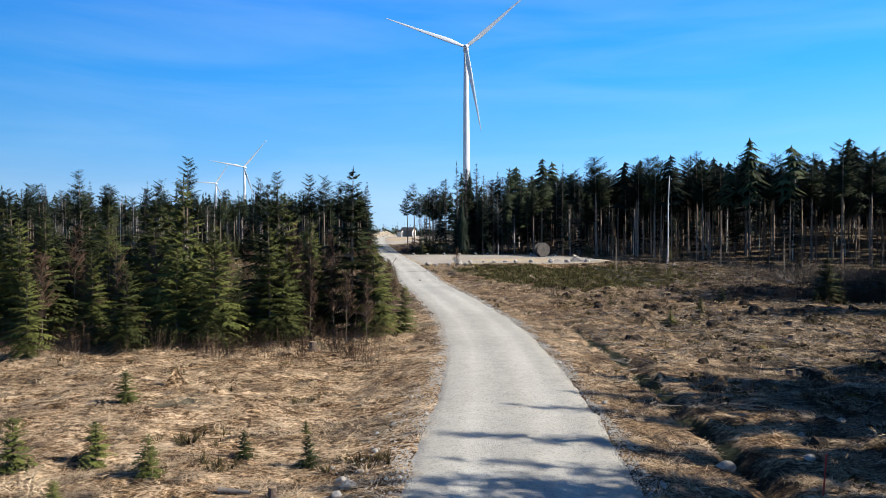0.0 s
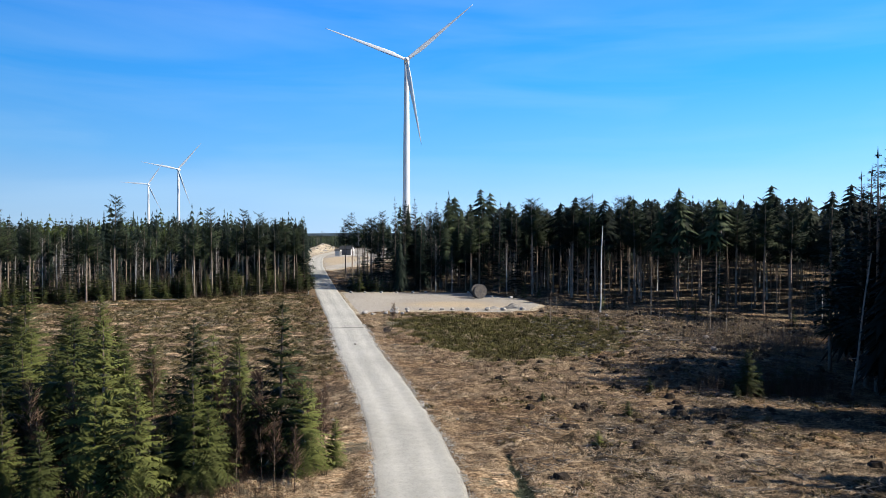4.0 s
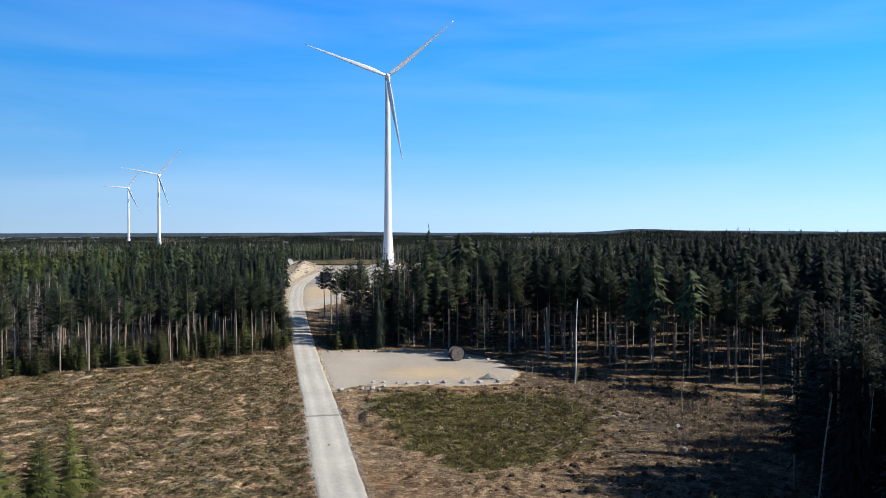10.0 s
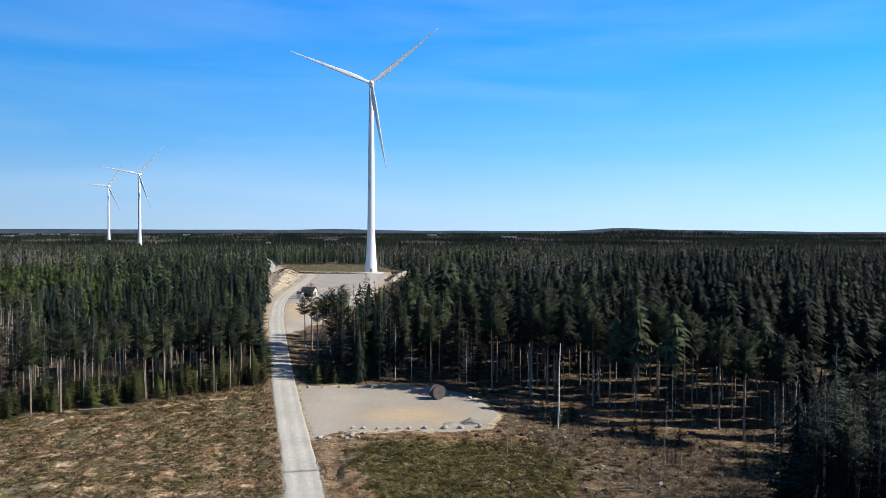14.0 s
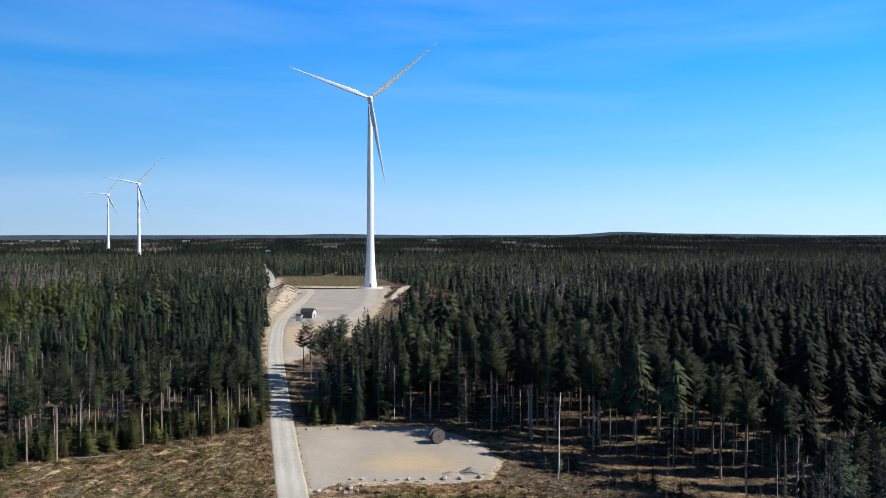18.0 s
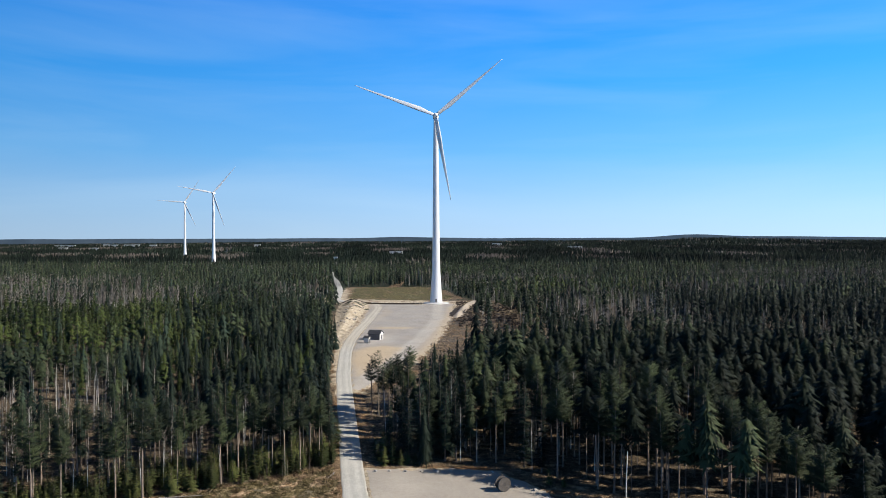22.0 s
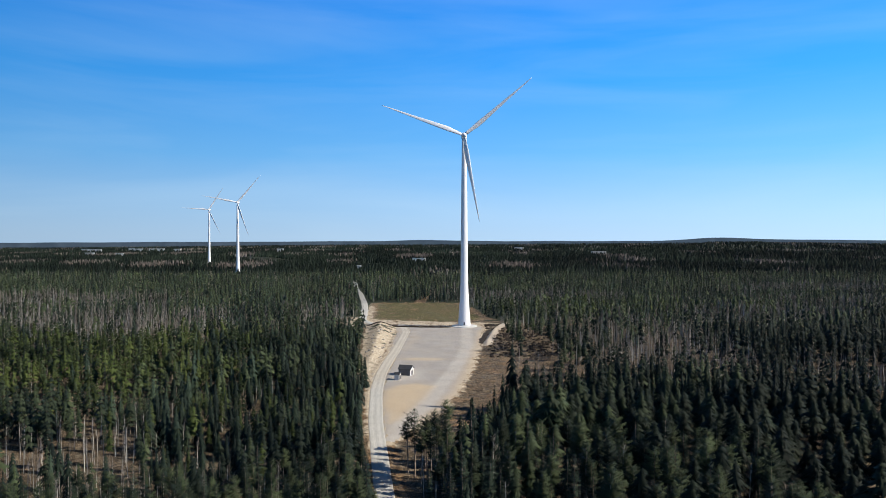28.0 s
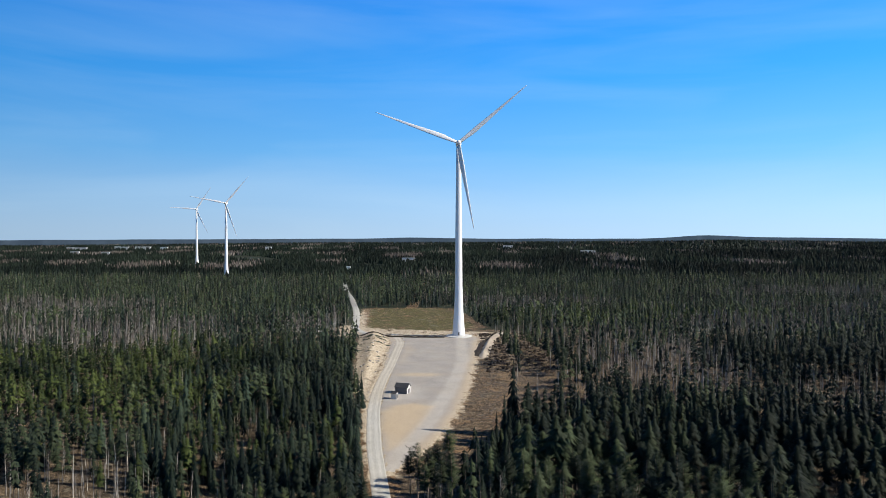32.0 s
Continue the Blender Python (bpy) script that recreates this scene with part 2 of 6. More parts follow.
def needle_material(name, dark, light):
    """Needles: the tone of each tree, then of each spray."""
    m, n, l, b = material(name, 0.75)
    at, ob, geo = n.new("ShaderNodeAttribute"), n.new("ShaderNodeObjectInfo"), n.new("ShaderNodeNewGeometry")
    at.attribute_name = "tone"
    lone, fr = n.new("ShaderNodeAttribute"), n.new("ShaderNodeMath")
    lone.attribute_name = "lone"
    fr.operation = "MULTIPLY_ADD"
    l.new(ob.outputs["Random"], fr.inputs[0])
    l.new(lone.outputs["Fac"], fr.inputs[1])
    l.new(at.outputs["Fac"], fr.inputs[2])
    mx = mixed(n, l, 0.13, fr.outputs[0], geo.outputs["Random Per Island"])
    r = ramp(n, [(0.1, dark), (0.55, tuple((a + c) / 2 for a, c in zip(dark, light))), (0.95, light)])
    l.new(mx, r.inputs["Fac"])
    l.new(r.outputs["Color"], b.inputs["Base Color"])
    b.inputs["Specular IOR Level"].default_value = 0.15
    # the crown's own roundness guides the light on its sprays
    out, turned, add3, unit = n.new("ShaderNodeAttribute"), n.new("ShaderNodeVectorTransform"), n.new("ShaderNodeVectorMath"), n.new("ShaderNodeVectorMath")
    out.attribute_name = "out"
    turned.vector_type, turned.convert_from, turned.convert_to = "NORMAL", "OBJECT", "WORLD"
    half = n.new("ShaderNodeVectorMath")
    half.operation, half.inputs[3].default_value = "SCALE", 0.22
    add3.operation, unit.operation = "ADD", "NORMALIZE"
    l.new(out.outputs["Vector"], turned.inputs["Vector"])
    l.new(geo.outputs["Normal"], half.inputs[0])
    l.new(turned.outputs["Vector"], add3.inputs[0])
    l.new(half.outputs["Vector"], add3.inputs[1])
    l.new(add3.outputs["Vector"], unit.inputs[0])
    l.new(unit.outputs["Vector"], b.inputs["Normal"])
    return m


GROUND = ground_material()
ROAD = gravel_material("pale_road_gravel", (0.30, 0.294, 0.270), (0.62, 0.612, 0.568), (0.50, 0.42, 0.30))
PAD = gravel_material("pad_gravel", (0.24, 0.225, 0.205), (0.47, 0.445, 0.41), (0.56, 0.455, 0.32))
SPRUCE = needle_material("spruce_needles", (0.0055, 0.011, 0.0090), (0.038, 0.059, 0.038))
YOUNG = needle_material("young_spruce_needles", (0.026, 0.036, 0.011), (0.158, 0.176, 0.048))
MIDGREEN = needle_material("undergrowth_spruce_needles", (0.019, 0.027, 0.010), (0.108, 0.122, 0.038))
PINE = needle_material("pine_needles", (0.0088, 0.015, 0.0100), (0.073, 0.096, 0.043))
BRIGHTPINE = needle_material("bright_young_pine_needles", (0.009, 0.016, 0.005), (0.078, 0.102, 0.027))
TWIG = needle_material("bare_twigs", (0.11, 0.094, 0.082), (0.28, 0.245, 0.218))
REDTWIG = needle_material("red_brown_twigs", (0.075, 0.045, 0.032), (0.19, 0.125, 0.085))
STRAW = needle_material("dead_grass_blades", (0.25, 0.165, 0.10), (0.80, 0.64, 0.45))
BROWNHEATH = needle_material("brown_heather_sprigs", (0.040, 0.032, 0.012), (0.180, 0.142, 0.054))
HEATHER = needle_material("heather_sprigs", (0.050, 0.045, 0.014), (0.20, 0.182, 0.054))
BARK = plain("grey_brown_bark", [(0.3, (0.05, 0.037, 0.03)), (0.5, (0.15, 0.115, 0.095)), (0.7, (0.29, 0.235, 0.20))], 1.5, 0.9, bump=0.6)
PINEBARK = plain("orange_pine_bark", [(0.3, (0.11, 0.08, 0.063)), (0.5, (0.24, 0.188, 0.152)), (0.7, (0.40, 0.34, 0.29))], 1.5, 0.9, bump=0.6)
BIRCHBARK = plain("white_birch_bark", [(0.30, (0.12, 0.11, 0.10)), (0.38, (0.56, 0.54, 0.51)), (0.7, (0.78, 0.76, 0.72))], 2.5, 0.7, bump=0.3)
GREYBIRCH = plain("grey_birch_bark", [(0.30, (0.16, 0.145, 0.13)), (0.42, (0.34, 0.32, 0.295)), (0.7, (0.52, 0.50, 0.47))], 1.2, 0.8)
PALESTONE = plain("pale_crushed_stone", [(0.3, (0.30, 0.29, 0.27)), (0.7, (0.62, 0.61, 0.57))], 9.0, 0.9)
STONE = plain("pale_granite", [(0.3, (0.16, 0.15, 0.14)), (0.5, (0.38, 0.36, 0.335)), (0.7, (0.58, 0.56, 0.52))], 2.0, 0.85, bump=0.8, dist=0.05)
WHITE = plain("white_turbine_paint", [(0.3, (0.74, 0.75, 0.76)), (0.7, (0.82, 0.83, 0.83))], 0.15, 0.45)
CONCRETE = plain("pale_concrete", [(0.3, (0.46, 0.46, 0.45)), (0.7, (0.62, 0.62, 0.60))], 0.8, 0.85, bump=0.2)
DARKSOIL = plain("dark_wet_soil", [(0.3, (0.015, 0.012, 0.010)), (0.7, (0.055, 0.042, 0.032))], 1.5, 0.95, bump=0.8, dist=0.1)
WOODGREY = plain("weathered_grey_wood", [(0.3, (0.10, 0.09, 0.08)), (0.5, (0.22, 0.20, 0.18)), (0.7, (0.36, 0.33, 0.30))], 3.0, 0.85, bump=0.4)
HEAPGRAVEL = plain("dark_gravel", [(0.3, (0.13, 0.12, 0.11)), (0.5, (0.24, 0.225, 0.205)), (0.7, (0.40, 0.38, 0.35))], 3.0, 0.95, bump=0.8, dist=0.08)
CUTWOOD = plain("cut_wood", [(0.3, (0.22, 0.15, 0.09)), (0.7, (0.45, 0.34, 0.22))], 6.0, 0.85)
DRUMWOOD = plain("dark_weathered_boards", [(0.3, (0.045, 0.042, 0.040)), (0.5, (0.11, 0.10, 0.092)), (0.7, (0.20, 0.185, 0.17))], 3.0, 0.85, bump=0.4)
DARKMETAL = plain("dark_roof_sheet", [(0.3, (0.030, 0.032, 0.036)), (0.7, (0.06, 0.062, 0.068))], 1.0, 0.55)
PALEWALL = plain("pale_grey_boarding", [(0.3, (0.50, 0.50, 0.49)), (0.7, (0.66, 0.66, 0.64))], 1.5, 0.7)
DARKWALL = plain("dark_grey_boarding", [(0.3, (0.09, 0.09, 0.095)), (0.7, (0.15, 0.15, 0.155))], 1.5, 0.7)
REDPAINT = plain("red_stick_paint", [(0.3, (0.45, 0.03, 0.02)), (0.7, (0.60, 0.06, 0.04))], 8.0, 0.6)
BLACKRUBBER = plain("black_cable", [(0.3, (0.012, 0.012, 0.013)), (0.7, (0.03, 0.03, 0.03))], 5.0, 0.6)

# blue air haze of the distance, painted as a faint emission
FARHILLS, fn, fl, fb = material("glowing_haze_hills", 1.0)
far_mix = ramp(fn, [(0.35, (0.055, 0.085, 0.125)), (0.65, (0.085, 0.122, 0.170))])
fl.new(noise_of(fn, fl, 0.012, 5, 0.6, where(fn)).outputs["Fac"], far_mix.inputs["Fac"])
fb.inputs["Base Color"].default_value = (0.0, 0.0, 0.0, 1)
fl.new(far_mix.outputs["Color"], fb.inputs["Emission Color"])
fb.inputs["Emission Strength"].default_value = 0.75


# ---- meshes from arrays ----
def mesh_of(name, V, F, mats, slot=None, smooth=False, **fields):
    """A mesh from an array of places and an array of triangles or quads."""
    V, F = np.asarray(V, np.float32), np.asarray(F, np.int32)
    me = bpy.data.meshes.new(name)
    k = F.shape[1]
    me.vertices.add(len(V))
    me.vertices.foreach_set("co", V.ravel())
    me.loops.add(F.size)
    me.loops.foreach_set("vertex_index", F.ravel())
    me.polygons.add(len(F))
    me.polygons.foreach_set("loop_start", np.arange(0, F.size, k, dtype=np.int32))
    for m in mats:
        me.materials.append(m)
    if slot is not None:
        me.polygons.foreach_set("material_index", np.asarray(slot, np.int32))
    me.polygons.foreach_set("use_smooth", np.full(len(F), smooth))
    for key, values in fields.items():
        values = np.asarray(values, np.float32)
        a = me.attributes.new(key, "FLOAT_VECTOR" if values.ndim == 2 else "FLOAT", "POINT")
        a.data.foreach_set("vector" if values.ndim == 2 else "value", values.ravel())
    me.update(calc_edges=True)
    return me


def part(name, bm, mat, parent=None, label="", smooth=False):
    """Links a bmesh as one mesh object under a thing or a part."""
    me = bpy.data.meshes.new(name)
    bm.normal_update()
    bm.to_mesh(me)
    bm.free()
    me.materials.append(mat)
    me.polygons.foreach_set("use_smooth", np.full(len(me.polygons), smooth))
    ob = new(name, me)
    ob.parent = parent
    return tagged(ob, label)


def waves(x, y, scale, seed):
    """Smooth lasting noise about -1..1 as a sum of turned sines."""
    r = np.random.RandomState(seed)
    out = np.zeros(np.broadcast(x, y).shape)
    for k in range(9):
        a, w = r.uniform(0, math.tau), r.uniform(0.6, 1.9) / scale
        out = out + np.sin((x * math.cos(a) + y * math.sin(a)) * w * math.tau + r.uniform(0, math.tau))
    return out / 4.0


def blend(a, b, v):
    q = np.clip((np.asarray(v, float) - a) / (b - a), 0, 1)
    return q * q * (3 - 2 * q)


def inside(poly, x, y):
    """Signed distance to a polygon, positive inside."""
    p = np.asarray(poly, float)
    d, odd = np.full(np.shape(x), 1e9), np.zeros(np.shape(x), bool)
    for (x0, y0), (x1, y1) in zip(p, np.roll(p, -1, 0)):
        ex, ey = x1 - x0, y1 - y0
        q = np.clip(((x - x0) * ex + (y - y0) * ey) / (ex * ex + ey * ey), 0, 1)
        d = np.minimum(d, np.hypot(x - x0 - q * ex, y - y0 - q * ey))
        cross = (y0 > y) != (y1 > y)
        odd ^= cross & (x < ex * (y - y0) / (ey if ey else 1e-9) + x0)
    return np.where(odd, d, -d)


# ---- the plan ----
ROAD_Y = (-120, -60, -20, 0, 16, 23, 36, 43, 51, 62, 73, 95, 114, 131, 158, 182, 223, 271, 318, 354, 390, 421, 500, 540)
ROAD_X = (20, 4, -1.5, -0.5, 0.7, 1.1, 1.2, 0.85, 0.35, -1.15, -2.8, -6.6, -9.5, -12.7, -17.4, -21.4, -28.0, -35.6, -41.0, -43.0, -43.0, -42.2, -42.5, -50)
FAR_Y = (530, 560, 590, 620, 700, 760, 900, 1030, 1080, 1200)
FAR_X = (-62, -78, -86, -89, -99, -108, -132, -158, -166, -186)
HALF = 2.75
DITCH = 6.5
STORE = [(-9.5, 129), (-5, 133.5), (6, 133), (15, 132.5), (23, 133.5), (26.5, 142), (23.5, 155), (15, 167), (4, 169), (-13, 169), (-19, 170), (-18, 158), (-13, 136)]
TURBINE_PAD = [(-32, 240), (-26, 250), (-13, 284), (-5.5, 317), (-0.6, 359), (6, 433), (10, 505), (14, 519), (9, 530), (-10, 532), (-13, 521), (-40, 522), (-54, 526), (-48.5, 500), (-46.5, 433), (-46, 400), (-47, 350), (-43.5, 310), (-38.5, 280)]
BANK = [(-48, 342), (-47.5, 400), (-48, 440), (-49, 500), (-53, 540), (-77, 538), (-73, 510), (-64, 433), (-58, 380), (-53, 346)]
SLASH = [(-24, 250), (-10, 262), (18, 292), (44, 300), (61, 320), (72, 380), (73, 440), (60, 500), (50, 560), (10, 575), (10, 505), (6, 433), (-0.6, 359), (-5.5, 317), (-13, 284)]
DIRT = [(-94, 530), (-12, 523), (20, 526), (26, 556), (-20, 566), (-58, 580), (-96, 600)]
FIELD = [(-100, 770), (-9, 770), (6, 700), (20, 590), (-30, 545), (-83, 560)]
MOOR = [(-20, 178), (-24, 174), (-38, 164), (-60, 154), (-76, 145), (-105, 128), (-150, 118), (-150, 30), (-60, -60), (20, -60), (20, -20), (26, 8), (29, 24), (36, 34), (50, 44), (56, 52), (55, 62), (46, 67), (50, 80), (54, 88), (66, 98), (73, 111), (64, 128), (51, 142), (41, 152), (28, 159), (15, 171), (-14, 172)]
GAP = [(-27, 212), (-21, 200), (-16, 171), (-6.5, 171), (-7, 190), (-6, 211), (-5, 236), (6, 262), (18, 298), (-10, 266), (-24, 252), (-32, 240)]
SLASH_RIGHT = [(26, 62), (41, 64), (60, 106), (63, 118), (53, 131), (37, 149), (27, 152), (28, 128), (36, 116), (30, 92)]
GREEN = [(-2, 128), (-1.5, 116), (4, 98), (12, 88), (27, 94), (36, 114), (35, 123), (22, 128)]
HEATH = [(-14, 118), (-23, 172), (-38, 165), (-78, 146), (-112, 128), (-95, 75), (-50, 58), (-22, 66), (-8, 82)]

FAR_YARDS = ((-372, 1284, 56, 22), (-640, 1676, 60, 34))


def road_x(y):
    return np.interp(y, ROAD_Y, ROAD_X)


def rise(x, y):
    """The land's broad form."""
    z = np.interp(y, (100, 134, 167, 210, 330, 528, 620, 1000), (0, 1.3, 1.9, 2.8, 6.0, 6.7, 3.6, -2.0))
    r = np.hypot(x, y)
    z = z * (1 - blend(250, 600, np.abs(x) * 1.0) * 0.6)
    q = x / np.maximum(y, 1)
    hill = 36 * np.exp(-((q - 0.37) / 0.045) ** 2) + 20 * np.exp(-((q - 0.47) / 0.07) ** 2)
    z = z + np.minimum(hill, 25) * np.exp(-((y - 3450) / 450) ** 2) * (y > 0)
    # the land to the right of the road swells under the forest
    z = z + 4.3 * blend(28, 105, x) * blend(125, 230, y) * blend(760, 460, y)
    return z + blend(1500, 4700, r) * (7 + 0.0038 * x + 3 * waves(x, y, 2600, 5))


def ditch(x, y):
    """One along the bed of the narrow ditch beside the road, nothing elsewhere."""
    return np.exp(-((x - road_x(y) - DITCH - 0.25 * waves(0 * y, y, 9, 15)) / 0.42) ** 2) * blend(58, 46, y) * blend(6, 14, y)


def height(x, y):
    """The ground itself: hummocks, the ditch beside the road, the cut bank."""
    z = rise(x, y)
    d = x - road_x(y)
    near = blend(560, 520, y)
    off = blend(HALF + 0.4, HALF + 5, np.abs(d))
    flat = np.clip(blend(-4, 1, inside(STORE, x, y)) + blend(-4, 2, inside(TURBINE_PAD, x, y)), 0, 1)
    rough = off * (1 - flat)
    z = z + rough * near * (0.07 * waves(x, y, 3.1, 11) + 0.10 * waves(x, y, 9, 12) + 0.25 * waves(x, y, 31, 13)) * blend(400, 120, np.hypot(x, y)) ** 0.3
    z = z + rough * near * blend(90, 45, np.hypot(x, y)) * (0.05 * waves(x, y, 1.3, 14) + (0.20 + 0.20 * blend(6, 12, d)) * np.clip(waves(x, y, 2.3, 17), 0, 2) ** 2 * np.clip(waves(x, y, 1.9, 18) + 0.3, 0, 1.5))
    z = z - 0.28 * blend(HALF + 0.2, HALF + 2.4, np.abs(d)) * near * (1 - flat)
    z = z - 0.55 * ditch(x, y)
    b = inside(BANK, x, y)
    z = z + blend(0, 12, b) * (3.4 + 0.7 * waves(x, y, 9, 16))
    return z


def spot(x, y, cx, cy, rx, ry):
    return np.exp(-(((x - cx) / rx) ** 2 + ((y - cy) / ry) ** 2) ** 1.5)


def axis(*runs):
    """Grid lines: runs of (start, end, step)."""
    return np.concatenate([np.arange(a, b, s) for a, b, s in runs])


def grown(start, stop, first, factor):
    out, v, s = [], start, first
    while v < stop:
        out.append(v)
        v, s = v + s, s * factor
    return np.array(out + [stop])


def build_ground():
    right = grown(62, 4900, 3, 1.13)
    xs = np.concatenate([-grown(92, 4900, 3, 1.13)[::-1], axis((-91, -50, 1.5), (-50, -18, 0.7), (-18, 18, 0.45), (18, 62, 0.7)), right])
    ys = np.concatenate([-grown(5, 900, 3, 1.3)[::-1], axis((-4, 12, 1.5), (12, 58, 0.45), (58, 130, 0.8), (130, 560, 1.7)), grown(560, 4900, 4, 1.07)])
    X, Y = np.meshgrid(xs, ys)
    x, y = X.ravel(), Y.ravel()
    z = height(x, y)
    z = z - 0.22 * blend(HALF + 0.3, HALF - 0.6, np.abs(x - road_x(y))) * (y < 541)
    nx, ny = len(xs), len(ys)
    i = (np.arange(ny - 1)[:, None] * nx + np.arange(nx - 1)[None]).ravel()
    F = np.stack([i, i + 1, i + nx + 1, i + nx], 1)
    moor = inside(MOOR, x, y)
    slash = inside(SLASH, x, y)
    field = inside(FIELD, x, y)
    open_ = np.maximum(np.maximum(moor, slash), field)
    # felled ground's grey-brown, with tree shadows mixed into the colour
    torn_shade = blend(-5, 4, inside(SLASH_RIGHT, x, y))
    forest = blend(2, -3, open_) * blend(HALF + 1.5, HALF + 5, np.abs(x - road_x(y)))
    patchy = waves(x, y, 9, 74) + 0.7 * waves(x, y, 3.1, 80)
    moorland = blend(-6, 6, inside(HEATH, x, y))
    # last term: tree shadows and dark brush painted on the felled strip's far half
    heath = moorland * (0.10 + 0.75 * blend(-0.7, 0.1, patchy)) + 0.95 * blend(0, 8, slash) * blend(385, 415, y)
    green = np.maximum(blend(-3, 3, inside(GREEN, x, y)) * 0.95, blend(0, 12, field) * 0.68)
    straw = blend(0, 4, moor) * blend(78, 40, y) * np.where(x < road_x(y), 0.70, 0.36)
    straw = np.maximum(straw, np.maximum(0.52 * moorland * blend(-0.2, -0.8, patchy), 0.62 * spot(x, y, 26, 345, 26, 52)))
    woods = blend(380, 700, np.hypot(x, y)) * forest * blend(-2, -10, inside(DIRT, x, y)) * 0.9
    # the dark cover also runs along the ditch bed, darkening its line
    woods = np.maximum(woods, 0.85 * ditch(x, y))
    bank = blend(-1.5, 2, inside(BANK, x, y))
    d = np.abs(x - road_x(y))
    pads = np.maximum(blend(-2.0, 0.5, inside(STORE, x, y)), blend(-5, 0.5, inside(TURBINE_PAD, x, y)))
    fard = np.abs(x - np.interp(y, FAR_Y, FAR_X))
    sand = np.maximum(np.maximum(bank, pads), 0.75 * blend(-3, 3, inside(DIRT, x, y)))
    sand = np.maximum(sand, blend(16, 4, fard) * (y > 520) * (y < 1150) * 0.9)
    # right of the road near the start, floor colour also paints in shaded lumps
    ob = new("ground", mesh_of("ground", np.stack([x, y, z], 1), F, [GROUND], smooth=True, forest=np.maximum(np.maximum(forest * 0.85, np.maximum(torn_shade * 0.85, 0.66 * blend(7, 13, x - road_x(y)) * blend(72, 56, y) * blend(8, 16, y))), 0.62 * blend(-2, 4, slash)), heath=heath, green=green, sand=sand * 0.85, straw=straw, woods=woods))
    tagged(ob, "spring ground of dead grass, heath and forest floor", "ground", kind="structure")


build_ground()


def build_road():
    ys = np.concatenate([np.arange(-118, 10, 2.0), np.arange(10, 70, 0.4), np.arange(70, 112, 0.8), np.arange(112, 118, 0.2), np.arange(118, 200, 0.8), np.arange(200, 541, 1.6)])
    us = np.array([-1.12, -1.04, -0.97, -0.88, -0.75, -0.6, -0.48, -0.3, -0.12, 0, 0.12, 0.3, 0.48, 0.6, 0.75, 0.88, 0.97, 1.04, 1.12])
    U, Y = np.meshgrid(us, ys)
    cx = road_x(Y)
    # smooth the plan's corners
    cx = sum(road_x(Y + k) for k in (-9, -6, -3, 0, 3, 6, 9)) / 7
    wide = HALF * (1 + 0.02 * waves(0 * Y + 40 * np.sign(U), Y, 9, 21) + 0.024 * waves(Y, 30 * np.sign(U), 1.9, 22) + 0.022 * waves(Y, 30 * np.sign(U), 0.7, 26)) + blend(40, 18, Y) * 0.25
    X = cx + U * wide
    Z = rise(X, Y) + 0.05 - 0.03 * np.abs(U) - 0.30 * blend(0.93, 1.12, np.abs(U)) + 0.012 * waves(X, Y, 1.7, 23) - 0.035 * np.exp(-((np.abs(U) - 0.42) / 0.14) ** 2)
    nx, ny = len(us), len(ys)
    i = (np.arange(ny - 1)[:, None] * nx + np.arange(nx - 1)[None]).ravel()
    worn = np.exp(-((np.abs(U) - 0.42) / 0.16) ** 2) * (0.7 + 0.3 * waves(U * 2, Y, 14, 24))
    me = mesh_of("road", np.stack([X.ravel(), Y.ravel(), Z.ravel()], 1), np.stack([i, i + 1, i + nx + 1, i + nx], 1), [ROAD], smooth=True,
                 dark_band=np.exp(-((Y - 114.3 - 0.25 * U) / 0.42) ** 4).ravel(), worn=np.clip(worn, 0, 1).ravel(), sand=(0.12 * blend(0.75, 1.0, np.abs(U)) + 0.38 * blend(310, 350, Y)).ravel())
    tagged(new("road", me), "pale crushed-gravel forest road with worn wheel tracks", "road", kind="structure")
    # the road that goes on behind the turbine
    ys = np.arange(535, 1190, 4.0)
    us = np.array([-1.3, -1.0, -0.5, 0, 0.5, 1.0, 1.3])
    U, Y = np.meshgrid(us, ys)
    X = np.interp(Y, FAR_Y, FAR_X) + U * (2.8 + 0.5 * waves(Y, U, 30, 25))
    Z = height(X, Y) + 0.25 - 0.5 * blend(1.0, 1.3, np.abs(U))
    nx, ny = len(us), len(ys)
    i = (np.arange(ny - 1)[:, None] * nx + np.arange(nx - 1)[None]).ravel()
    me = mesh_of("road_beyond", np.stack([X.ravel(), Y.ravel(), Z.ravel()], 1), np.stack([i, i + 1, i + nx + 1, i + nx], 1), [ROAD], smooth=True)
    tagged(new("road_beyond", me), "pale gravel road leading on through far forest", "road", kind="structure")


